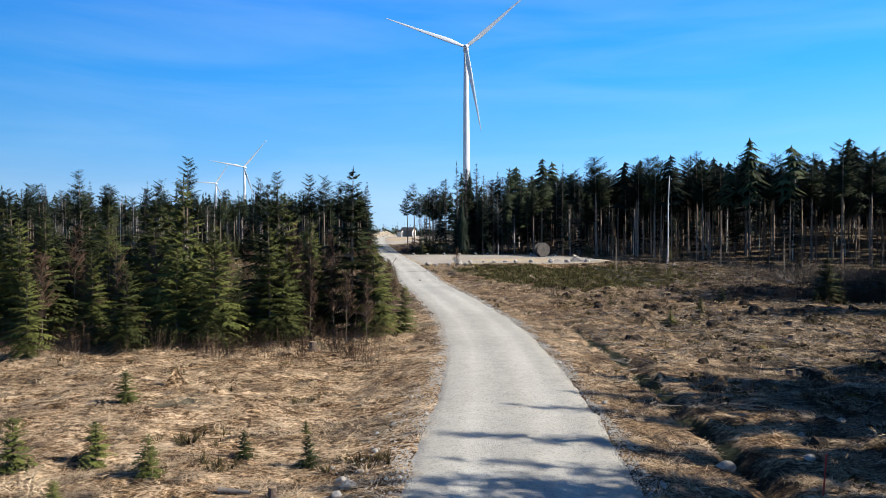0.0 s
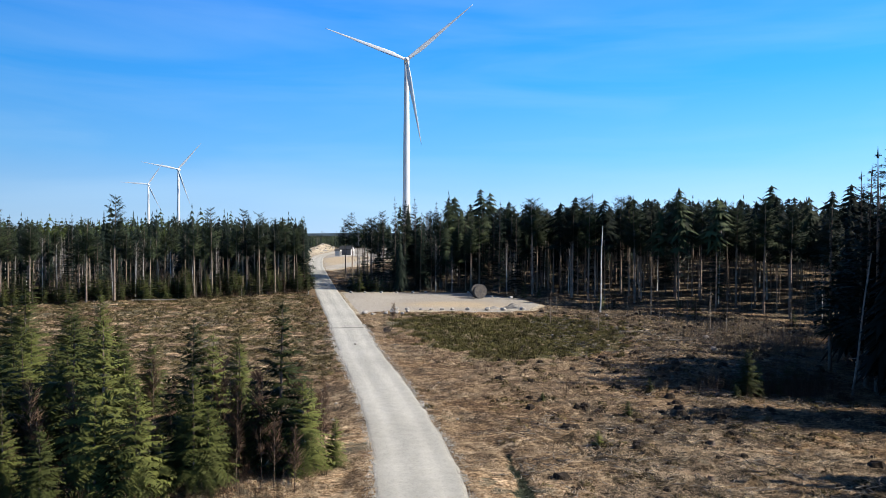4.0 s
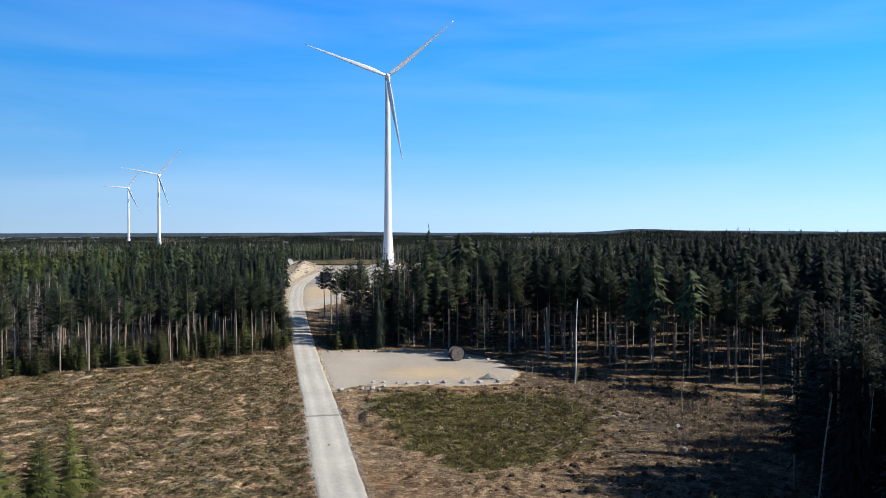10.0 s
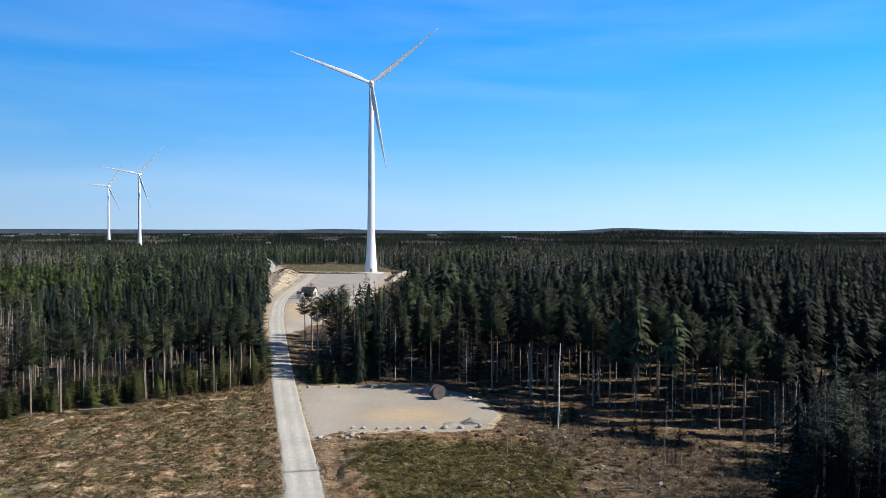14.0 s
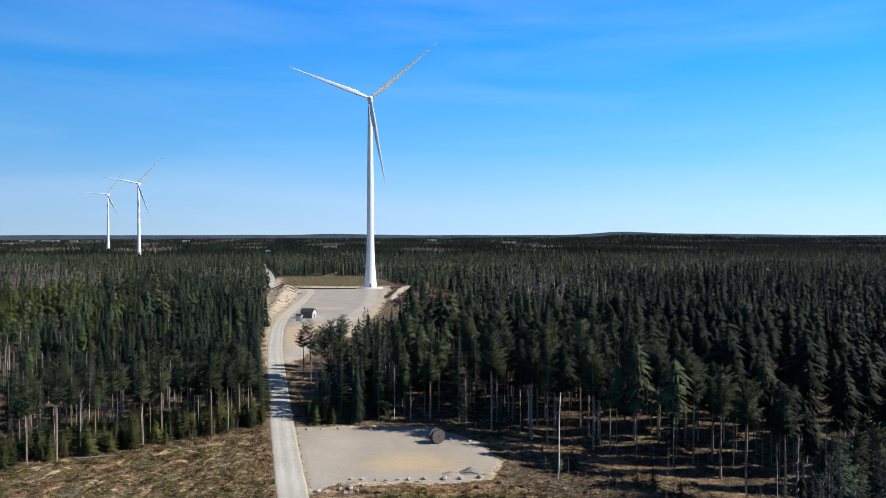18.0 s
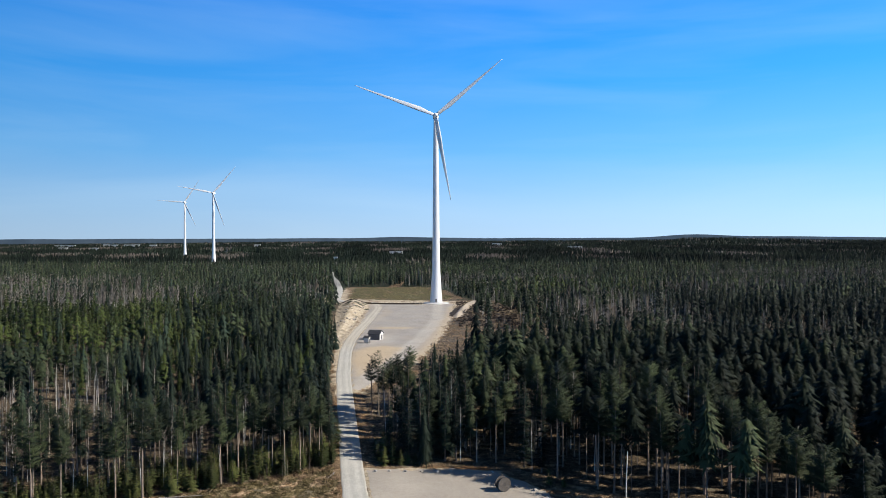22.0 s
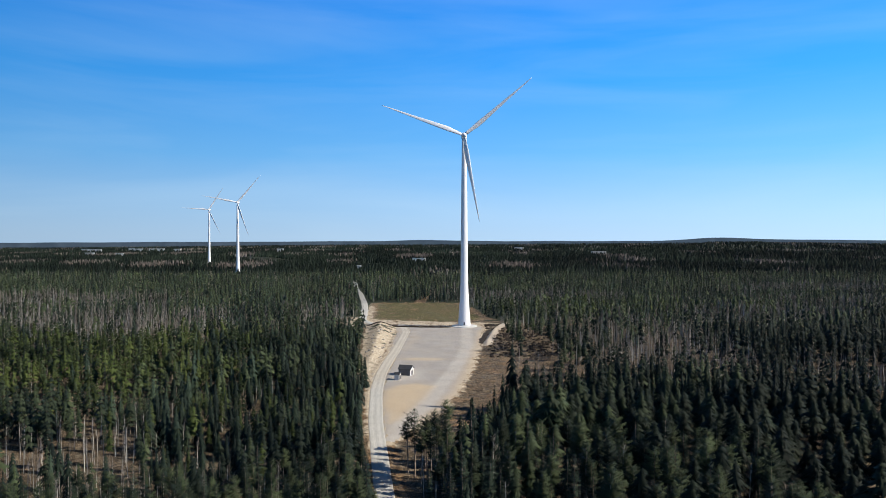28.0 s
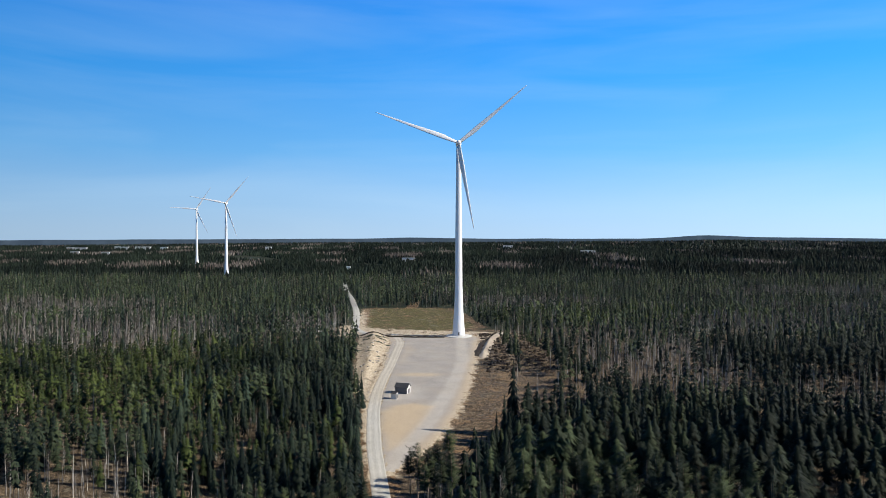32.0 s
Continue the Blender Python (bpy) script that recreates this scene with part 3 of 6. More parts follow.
def build_pad(name, poly, step, sand_of, worn_of, label, lift):
    p = np.array(poly)
    xs, ys = np.arange(p[:, 0].min() - 2, p[:, 0].max() + 2, step), np.arange(p[:, 1].min() - 2, p[:, 1].max() + 2, step)
    X, Y = np.meshgrid(xs, ys)
    sd = inside(poly, X, Y) + 0.5 * waves(X, Y, 5, 31) + 0.25 * waves(X, Y, 1.6, 32)
    Z = rise(X, Y) - 0.05 + np.clip(sd * 0.12, -0.35, lift) + 0.015 * waves(X, Y, 2.5, 33) - 0.16 * blend(HALF + 0.9, HALF - 0.3, np.abs(X - road_x(Y)))
    nx, ny = len(xs), len(ys)
    i = (np.arange(ny - 1)[:, None] * nx + np.arange(nx - 1)[None]).ravel()
    F = np.stack([i, i + 1, i + nx + 1, i + nx], 1)
    F = F[(sd.ravel()[F] > -1.5).all(1)]
    used, back = np.unique(F, return_inverse=True)
    V = np.stack([X.ravel(), Y.ravel(), Z.ravel()], 1)[used]
    me = mesh_of(name, V, back.reshape(-1, 4), [PAD], smooth=True, sand=np.clip(sand_of(V[:, 0], V[:, 1]), 0, 1), worn=np.clip(worn_of(V[:, 0], V[:, 1]), 0, 1))
    tagged(new(name, me), label, "gravel yard", kind="structure")


build_road()
build_pad("storage_yard", STORE, 0.6,
          lambda x, y: 1.1 * spot(x, y, 8.5, 143.5, 9.5, 5.5) * (0.85 + 0.25 * waves(x, y, 4, 41)) + 0.5 * spot(x, y, 17, 138, 5, 3) + 0.15,
          lambda x, y: 0.6 * spot(x, y, -8, 150, 6, 16), "grey gravel storage yard with a patch of orange sand", 0.07)
build_pad("turbine_yard", TURBINE_PAD, 1.3,
          lambda x, y: blend(-3, 3, inside([(-37.5, 315), (-35, 290), (-30, 268), (-27, 274), (-20, 303), (-16, 325), (-25, 330), (-33, 326)], x, y)) * 0.95
          + 0.25 * blend(-2, 3, inside([(-44, 350), (-40, 345), (-36, 420), (-30, 470), (-40, 520), (-60, 530), (-52, 440)], x, y)) * blend(-1.5, 0.5, np.abs(x + 42.5) - 5)
          + 0.7 * blend(6, 0, inside(TURBINE_PAD, x, y)) * (x > -20) + 0.8 * spot(x, y, -25, 392, 12, 5) + 0.04 + 0.08 * waves(x, y, 20, 42),
          lambda x, y: blend(5, 2, np.abs(x - np.interp(y, (250, 300, 360, 430), (-29, -17, -8, -1)))) * 0.8 + spot(x, y, -30, 350, 8, 18) * 0.7,
          "pale gravel yard laid out round the wind turbine", 0.1)

for cx, cy, rx, ry in FAR_YARDS:
    build_pad("far_yard", [(cx - rx, cy - ry), (cx + rx, cy - 0.6 * ry), (cx + 0.8 * rx, cy + ry), (cx - 0.9 * rx, cy + 0.8 * ry)], 5.0,
              lambda x, y: 0.6 + 0 * x, lambda x, y: 0 * x, "pale gravel yard cut out of the far forest", 0.1)


# ---- vegetation, built from slim sprays ----
class Clump:
    """Gathers triangles with their material slot."""

    def __init__(self):
        self.v, self.f, self.s, self.n = [], [], [], 0

    def tris(self, P, slot):
        """P: (k, 3, 3) corners."""
        P = np.asarray(P, float)
        k = len(P)
        self.v.append(P.reshape(-1, 3))
        self.f.append(np.arange(self.n, self.n + 3 * k).reshape(-1, 3))
        self.s.append(np.full(k, slot))
        self.n += 3 * k

    def tube(self, pts, radii, sides, slot):
        """A tapering stem through the given points."""
        pts, k = np.asarray(pts, float), len(pts)
        way = np.gradient(pts, axis=0)
        way /= np.linalg.norm(way, axis=1)[:, None] + 1e-9
        up = np.where(np.abs(way[:, 2:3]) > 0.8, np.array([[1.0, 0, 0]]), np.array([[0, 0, 1.0]]))
        a = np.cross(way, up)
        a /= np.linalg.norm(a, axis=1)[:, None] + 1e-9
        b = np.cross(way, a)
        t = np.arange(sides) * math.tau / sides
        V = pts[:, None] + np.asarray(radii)[:, None, None] * (np.cos(t)[None, :, None] * a[:, None] + np.sin(t)[None, :, None] * b[:, None])
        i, j = np.meshgrid(np.arange(k - 1), np.arange(sides), indexing="ij")
        q = [(i * sides + j), (i * sides + (j + 1) % sides), ((i + 1) * sides + (j + 1) % sides), ((i + 1) * sides + j)]
        q = [c.ravel() + self.n for c in q]
        F = np.concatenate([np.stack([q[0], q[1], q[2]], 1), np.stack([q[0], q[2], q[3]], 1)])
        self.v.append(V.reshape(-1, 3))
        self.f.append(F)
        self.s.append(np.full(len(F), slot))
        self.n += k * sides

    def outward(self):
        """For each corner the way out from the tree's axis, leaning up, to round its light."""
        V = np.concatenate(self.v)
        top, mid = V[:, 2].max(), V[:, 2].max() * 0.5
        o = np.stack([V[:, 0], V[:, 1], 0.25 * np.hypot(V[:, 0], V[:, 1]) + 0.25 + 0.5 * np.clip((V[:, 2] - 0.85 * top) / (0.15 * top + 1e-6), 0, 1)], 1)
        return o / (np.linalg.norm(o, axis=1)[:, None] + 1e-9)

    def done(self):
        return np.concatenate(self.v), np.concatenate(self.f), np.concatenate(self.s)

    def only(self, slot):
        V, F, S = self.done()
        F = F[S == slot]
        used, back = np.unique(F, return_inverse=True)
        return V[used], back.reshape(-1, 3), self.outward()[used]


def spray(r, at, way, length, width, n, droop, rise_=0.0):
    """n side twigs along a bough: slim triangles both sides of it, drooping."""
    way = np.asarray(way, float)
    side = np.array([-way[1], way[0], 0.0])
    side /= np.linalg.norm(side) + 1e-9
    q = (np.arange(n) + r.uniform(0.1, 0.9, n)) / n
    sgn = np.where(np.arange(n) % 2, 1.0, -1.0)
    base = at + way * (q * length)[:, None] + np.array([0, 0, 1.0]) * ((rise_ * q - droop * q * q) * length)[:, None]
    reach = width * (1.05 - 0.75 * q) * r.uniform(0.7, 1.25, n)
    tip = base + side * (sgn * reach)[:, None] + way * (reach * r.uniform(0.3, 0.9, n))[:, None] + np.array([0, 0, -1.0]) * (reach * r.uniform(0.1, 0.6, n))[:, None]
    back = base - way * (length * 0.42 / n + 0.016) + np.array([0, 0, 1.0]) * r.uniform(-0.06, 0.03, n)[:, None]
    fore = base + way * (length * 0.95 / n + 0.026)
    return np.stack([back, fore, tip], 1)


def spruce(seed, h, spread, low, whorls, boughs, twigs, sides=6, fan=0.34, taper=0.82, lift=0.0):
    """low: the fraction of the height where the green begins."""
    r, c = np.random.RandomState(seed), Clump()
    lean = r.uniform(-0.02, 0.02, 2)
    zs = np.linspace(0, 1, 6)
    c.tube(np.stack([lean[0] * h * zs ** 2, lean[1] * h * zs ** 2, zs * h - 0.15], 1), 0.011 * h * (1 - zs) ** 0.8 + 0.012, sides, 0)
    for k in range(whorls):
        q = (k + r.uniform(0, 0.7)) / whorls
        z = h * (low + (0.985 - low) * q)
        reach = spread * (1 - q) ** taper * (0.55 + 0.45 * min(1, q * 7)) + 0.10
        for j in range(max(3, round(boughs * (1 - 0.45 * q)))):
            a = r.uniform(0, math.tau)
            l = reach * (r.uniform(0.6, 1.18) if lift < 0.1 else r.uniform(0.3, 1.3))
            w = np.array([math.cos(a), math.sin(a), 0.0])
            at = np.array([lean[0] * h * (z / h) ** 2, lean[1] * h * (z / h) ** 2, z + r.uniform(-0.2, 0.2) * h / whorls])
            c.tris(spray(r, at, w, l, fan * l + 0.012 * h, max(3, round(twigs * (1.1 - 0.6 * q))), (0.55 - 0.5 * q) * (1 - 2 * lift), 0.12 + 0.55 * q + lift * (1 - q)), 1)
    for a in np.arange(4) * math.tau / 4:
        x0, y0, w = lean[0] * h, lean[1] * h, 0.004 * h
        c.tris([[(x0, y0, h * 1.01), (w * math.cos(a + 0.6) + x0, w * math.sin(a + 0.6) + y0, 0.955 * h), (w * math.cos(a - 0.6) + x0, w * math.sin(a - 0.6) + y0, 0.955 * h)]], 1)
    return c


def bare(seed, h, boughs, twigs, sides=6, thick=0.0065, white=True):
    """A leafless birch or alder: rising boughs with fans of fine twigs."""
    r, c = np.random.RandomState(seed), Clump()
    lean = r.uniform(-0.05, 0.05, 2)
    qs = np.linspace(0, 1, 7)
    P = np.stack([lean[0] * h * qs ** 1.5, lean[1] * h * qs ** 1.5, h * qs - 0.1], 1)
    c.tube(P, thick * h * (1 - qs) ** 0.8 + 0.01, sides, 0)
    for k in range(boughs):
        q = 0.3 + 0.68 * (k + r.uniform(0, 1)) / boughs
        a = r.uniform(0, math.tau)
        l = h * 0.20 * (1.15 - q) * r.uniform(0.6, 1.2) + 0.3
        w = np.array([math.cos(a) * 0.62, math.sin(a) * 0.62, 0.8])
        at = np.array([lean[0] * h * q ** 1.5, lean[1] * h * q ** 1.5, h * q])
        if sides > 3:
            c.tube([at, at + w * l * 0.5, at + w * l], (0.022, 0.014, 0.004), 3, 1)
        d = w + r.normal(0, 0.42, (twigs, 3))
        b = at + w * l * r.uniform(0.15, 1.0, (twigs, 1))
        e = b + d * r.uniform(0.3, 0.75, (twigs, 1)) * l * 0.8
        s = np.cross(d, r.normal(0, 1, (twigs, 3)))
        s *= 0.016 * (1 + h / 14) / (np.linalg.norm(s, axis=1)[:, None] + 1e-9)
        c.tris(np.stack([b - s, b + s, e], 1), 1)
    return c


def skirt(r, c, x, y, z, reach, drop, teeth, ragged=0.3):
    """One tier of boughs: a ragged cone whose teeth are the boughs' ends."""
    k = 2 * teeth
    a = (np.arange(k) + r.uniform(-0.35, 0.35, k)) * math.tau / k + r.uniform(0, 6.28)
    l = reach * np.where(np.arange(k) % 2, r.uniform(0.42, 0.66, k), r.uniform(1 - ragged, 1 + ragged, k))
    P = np.stack([x + np.cos(a) * l, y + np.sin(a) * l, z - drop * (l / reach) ** 1.3 * r.uniform(0.75, 1.25, k)], 1)
    top = np.array([x, y, z + 0.12 * drop])
    c.tris(np.stack([np.repeat(top[None], k, 0), P, np.roll(P, -1, 0)], 1), 1)


def quick(seed, kind, tiers, h=18.0, teeth=7, stem=0.0055):
    """A conifer of few faces: a stem and tiers of ragged skirts, close on a spruce, loose and set askew on a pine."""
    r, c = np.random.RandomState(seed), Clump()
    lean = r.uniform(-0.3, 0.3, 2)
    c.tube([(0, 0, -0.1), (lean[0] * 0.3, lean[1] * 0.3, h * 0.5), (lean[0], lean[1], h * 0.95)], (stem * h, stem * 0.7 * h, 0.02), 3, 0)
    if kind == "spruce":
        q = (np.arange(tiers) + r.uniform(-0.25, 0.25, tiers)) / tiers
        low = r.uniform(0.10, 0.22)
        for k in range(tiers):
            e = max(0.0, q[k])
            reach = 0.160 * h * (1 - e) ** 0.72 * r.uniform(0.85, 1.15) + 0.20
            z = h * (low + (1.0 - low) * e) + 0.05 * h * (1 - e)
            skirt(r, c, lean[0] * e, lean[1] * e, z, reach, 0.75 * reach + 0.55 * h * (1 - low) / tiers, teeth, 0.30)
        z = h * 1.03
        skirt(r, c, lean[0], lean[1], z, 0.30, 0.09 * h, 3, 0.2)
        return c
    low = r.uniform(0.30, 0.42) if kind == "pine" else r.uniform(0.46, 0.56)
    for k in range(tiers):
        e = (k + r.uniform(-0.3, 0.3)) / tiers
        e = min(max(e, 0.0), 0.97)
        reach = 0.140 * h * (1 - e) ** 0.46 * (0.65 + 0.35 * min(1, e * 5)) * r.uniform(0.7, 1.2) + 0.25
        z = h * (low + (0.99 - low) * e) + 0.03 * h
        off = r.normal(0, 0.32, 2) * reach * (1 - 0.6 * e)
        skirt(r, c, lean[0] * e + off[0], lean[1] * e + off[1], z, reach, 0.42 * reach + 0.45 * h * (1 - low) / tiers, teeth, 0.42)
    skirt(r, c, lean[0], lean[1], h * 1.01, 0.45, 0.07 * h, 3, 0.3)
    return c


def far_tree(seed, kind):
    """A tree of few faces for the woods farther off."""
    r, c = np.random.RandomState(seed), Clump()
    if kind != "birch":
        return quick(seed, kind, 4, 17.0, 4, 0.003)
    c.tube([(0, 0, 0), (r.uniform(-0.4, 0.4), r.uniform(-0.4, 0.4), 14)], (0.17, 0.05), 3, 0)
    for k in range(15):
        a, z = r.uniform(0, math.tau), r.uniform(6, 12.5)
        d = np.array([math.cos(a) * 1.4, math.sin(a) * 1.4, 2.6])
        s = np.array([-math.sin(a), math.cos(a), 0]) * 0.26
        c.tris([[s + (0, 0, z), -s + (0, 0, z), d + (0, 0, z)]], 1)
    return c


def scatter(kinds, at, scale, turn, kind_of, tone, name, mats, label, category):
    """Joins many trees into one object of kind stuff."""
    Vs, Fs, Ss, Ts, Os, n = [], [], [], [], [], 0
    for k, c in enumerate(kinds):
        m = np.where(kind_of == k)[0]
        if not len(m):
            continue
        V, F, S = c.done()
        ca, sa, sc = np.cos(turn[m]), np.sin(turn[m]), scale[m]
        wide = sc * (0.85 + 0.3 * ((turn[m] * 7.7) % 1))
        x = (V[None, :, 0] * ca[:, None] - V[None, :, 1] * sa[:, None]) * wide[:, None] + at[m, 0:1]
        y = (V[None, :, 0] * sa[:, None] + V[None, :, 1] * ca[:, None]) * wide[:, None] + at[m, 1:2]
        z = V[None, :, 2] * sc[:, None] + at[m, 2:3]
        Vs.append(np.stack([x, y, z], 2).reshape(-1, 3))
        Fs.append((F[None] + (np.arange(len(m)) * len(V))[:, None, None]).reshape(-1, 3) + n)
        Ss.append(np.tile(S, len(m)))
        Ts.append(np.repeat(tone[m], len(V)))
        O = c.outward()
        Os.append(np.stack([O[None, :, 0] * ca[:, None] - O[None, :, 1] * sa[:, None], O[None, :, 0] * sa[:, None] + O[None, :, 1] * ca[:, None], np.repeat(O[None, :, 2], len(m), 0)], 2).reshape(-1, 3))
        n += len(m) * len(V)
    ob = new(name, mesh_of(name, np.concatenate(Vs), np.concatenate(Fs), mats, np.concatenate(Ss), tone=np.concatenate(Ts), out=np.concatenate(Os)))
    return tagged(ob, label, category, kind="stuff")


def dart(rng, x0, x1, y0, y1, gap, keep):
    """Jittered grid of places about gap apart where keep(x, y) holds."""
    X, Y = np.meshgrid(np.arange(x0, x1, gap), np.arange(y0, y1, gap))
    x = X.ravel() + rng.uniform(-0.47, 0.47, X.size) * gap
    y = Y.ravel() + rng.uniform(-0.47, 0.47, X.size) * gap
    k = keep(x, y)
    return x[k], y[k]


def in_forest(x, y, margin=0.0):
    out0 = (y > 545) | (np.abs(x - road_x(y)) > HALF + 2.4)
    far_road = (np.abs(x - np.interp(y, FAR_Y, FAR_X)) > 6) | (y < 520) | (y > 1130)
    out = out0
    for poly in (MOOR, STORE, TURBINE_PAD, BANK, SLASH, FIELD, GAP, DIRT):
        out &= inside(poly, x, y) < -margin
    out &= ~((x > -96) & (x < 24) & (y > 520) & (y < 590))
    for cx, cy, rx, ry in FAR_YARDS:
        out &= (np.abs(x - cx) > rx) | (np.abs(y - cy) > ry)
    return out & far_road


def seen(x, y, wide=0.80):
    """The wedge of land that lies before the flight."""
    return (np.abs(x) < 18 + wide * y) & (y > 0)


rng = np.random.RandomState(7)
SPRUCES = [spruce(100 + k, 17 + 1.4 * (k % 4), 2.5 + 0.3 * (k % 3), 0.08 + 0.07 * (k % 3), 27, 9, 10, 6, 0.33) for k in range(6)]
PINES = [spruce(200 + k, 17.5 + 0.9 * (k % 4), 2.05 + 0.3 * (k % 3), 0.52 + 0.05 * (k % 3), 13, 10, 20, 6, 0.46, 0.30, 0.34) for k in range(6)]
BIRCHES = [bare(300 + k, 13 + 1.2 * (k % 4), 34, 9) for k in range(4)]
YOUNGS = [spruce(400 + k, 7.5 + 0.8 * (k % 4), 2.1 + 0.35 * (k % 3), 0.03, 25, 11, 18, 5, 0.33, 0.70) for k in range(6)]
SAPLINGS = [spruce(500 + k, 1.4, 0.58, 0.02, 15, 11, 10, 4, 0.26) for k in range(3)]


def template(name, c, mats, lone=1.0):
    """Trunk and crown of one tree as two meshes to be shared."""
    out = []
    for slot, (piece, mat) in enumerate(zip(("trunk", "crown"), mats)):
        V, F, O = c.only(slot)
        out.append((piece, mesh_of(piece, V, F, [mat], smooth=slot == 0, out=O, lone=np.full(len(V), lone))))
    return out


def plant(name, pieces, x, y, scale, turn, label, category, group, z=None, wide=None):
    thing = new(name)
    thing.location = (x, y, float(height(np.array(x), np.array(y))) - 0.05 if z is None else z)
    thing.rotation_euler = (0, 0, turn)
    thing.scale = (scale * (wide or 1), scale * (wide or 1), scale)
    for piece, me in pieces:
        new(piece, me).parent = thing
    return tagged(thing, label, category, group)


T_SPRUCE = [template("spruce", c, (BARK, SPRUCE), 0.85) for c in SPRUCES]
T_PINE = [template("pine", c, (PINEBARK, PINE), 0.9) for c in PINES]
T_ALDER = [template("bare_alder", bare(350 + k, 5.5, 46, 12, 5, 0.0055), (BARK, REDTWIG)) for k in range(3)]
T_BIRCH = [template("birch", c, (BIRCHBARK, TWIG)) for c in BIRCHES]
T_YOUNG = [template("young_spruce", c, (BARK, YOUNG)) for c in YOUNGS]
SMALLS = [spruce(450 + k, 7.0, 2.1, 0.02, 16, 9, 9, 4, 0.34) for k in range(6)]
T_SMALL = [template("young_spruce", c, (BARK, MIDGREEN)) for c in SMALLS]
T_SAPLING = [template("spruce_sapling", c, (BARK, YOUNG)) for c in SAPLINGS]


def mature(x, y, kind, scale):
    k = rng.randint(6)
    if kind == "pine":
        plant("pine", T_PINE[k], x, y, scale, rng.uniform(0, 6.28), "tall pine with a bare orange stem and high crown", "pine tree", "pines at the forest edge")
    elif kind == "spruce":
        plant("spruce", T_SPRUCE[k], x, y, scale, rng.uniform(0, 6.28), "dark green full-grown spruce at the forest edge", "spruce tree", "spruces at the forest edge", wide=rng.uniform(0.85, 1.1))
    else:
        plant("birch", T_BIRCH[k % 4], x, y, scale, rng.uniform(0, 6.28), "leafless pale-stemmed birch among the conifers", "birch tree", "birches at the forest edge")


# lone trees whose places stand out; unseen ones at right are there for shadows
for x, y, kind, s in ((-15, 209, "pine", 0.95), (-12, 205, "pine", 0.9), (-10.5, 212, "pine", 1.0), (-9, 202, "spruce", 0.9), (-8.3, 195, "pine", 0.95), (-10, 190, "pine", 0.85), (-11.8, 187, "spruce", 0.75), (-7.5, 207, "pine", 1.0), (-14.5, 222, "pine", 0.9), (-11.5, 219, "pine", 1.0), (-9.5, 226, "spruce", 0.95), (-8, 217, "pine", 1.0), (-10.5, 199, "birch", 0.9), (-13.5, 196, "birch", 0.85), (-12.5, 231, "pine", 0.9), (-8.5, 236, "pine", 0.95), (-8.2, 184, "spruce", 0.85), (-17.2, 216, "pine", 1.0), (-19.5, 219, "pine", 1.02), (-13.6, 214, "pine", 0.9), (-6.2, 176, "spruce", 1.04),
                      (-3.4, 178.5, "spruce", 1.11), (-1.0, 180, "pine", 1.06), (5.5, 176, "spruce", 0.98), (1.5, 186, "spruce", 1.17),
                      (-60.8, 150, "pine", 1.1), (-47.5, 160, "pine", 1.04), (-45, 165, "pine", 1.0), (-34.5, 166, "pine", 1.08), (-31.5, 169, "pine", 1.0), (-66, 149, "pine", 0.98), (-80, 143, "pine", 0.95), (-39.5, 171, "pine", 1.0), (-26.5, 181, "spruce", 0.95), (-28, 186, "spruce", 0.95), (-27.5, 176, "pine", 0.9),
                      (47.5, 72, "spruce", 1.25), (48.5, 80, "spruce", 1.1), (49.5, 76, "spruce", 1.15), (54.5, 84, "spruce", 1.0), (60.5, 90, "spruce", 0.95), (49, 69, "pine", 1.16), (55, 80, "spruce", 1.33),
                      (24, 22, "spruce", 0.9), (27.5, 15, "spruce", 1.0), (26, 14.2, "spruce", 1.0), (23.5, 15.3, "spruce", 0.9), (28.5, 17, "spruce", 1.0), (21, 13.9, "spruce", 0.95), (19.3, 13.5, "spruce", 0.95), (16.8, 13.1, "spruce", 0.95), (14.8, 12.7, "spruce", 0.9), (25, 8, "spruce", 0.95), (29, 1, "spruce", 1.0), (31, 20, "spruce", 1.0), (33, 12, "pine", 1.0), (36, 24, "spruce", 1.0), (24, -5, "spruce", 1.0), (23.5, 18, "spruce", 0.95), (26, 25, "spruce", 1.0), (29, 24, "spruce", 1.05), (28.5, 29, "spruce", 1.0), (23, 13.9, "spruce", 1.0), (19, 11.5, "spruce", 1.0), (47, 69.5, "spruce", 1.16), (50.5, 71, "spruce", 1.28), (53, 73.5, "spruce", 1.28), (52, 77, "spruce", 1.28), (56, 70, "spruce", 1.16), (58, 75, "spruce", 1.28), (44, 56, "spruce", 1.05), (47.5, 57.5, "spruce", 1.1), (46.5, 54, "spruce", 1.05), (60, 85, "spruce", 1.0), (62, 82, "spruce", 1.1), (57.5, 88, "birch", 0.9), (65, 90, "spruce", 1.0), (63, 94, "pine", 0.95)):
    mature(x, y, kind, s)

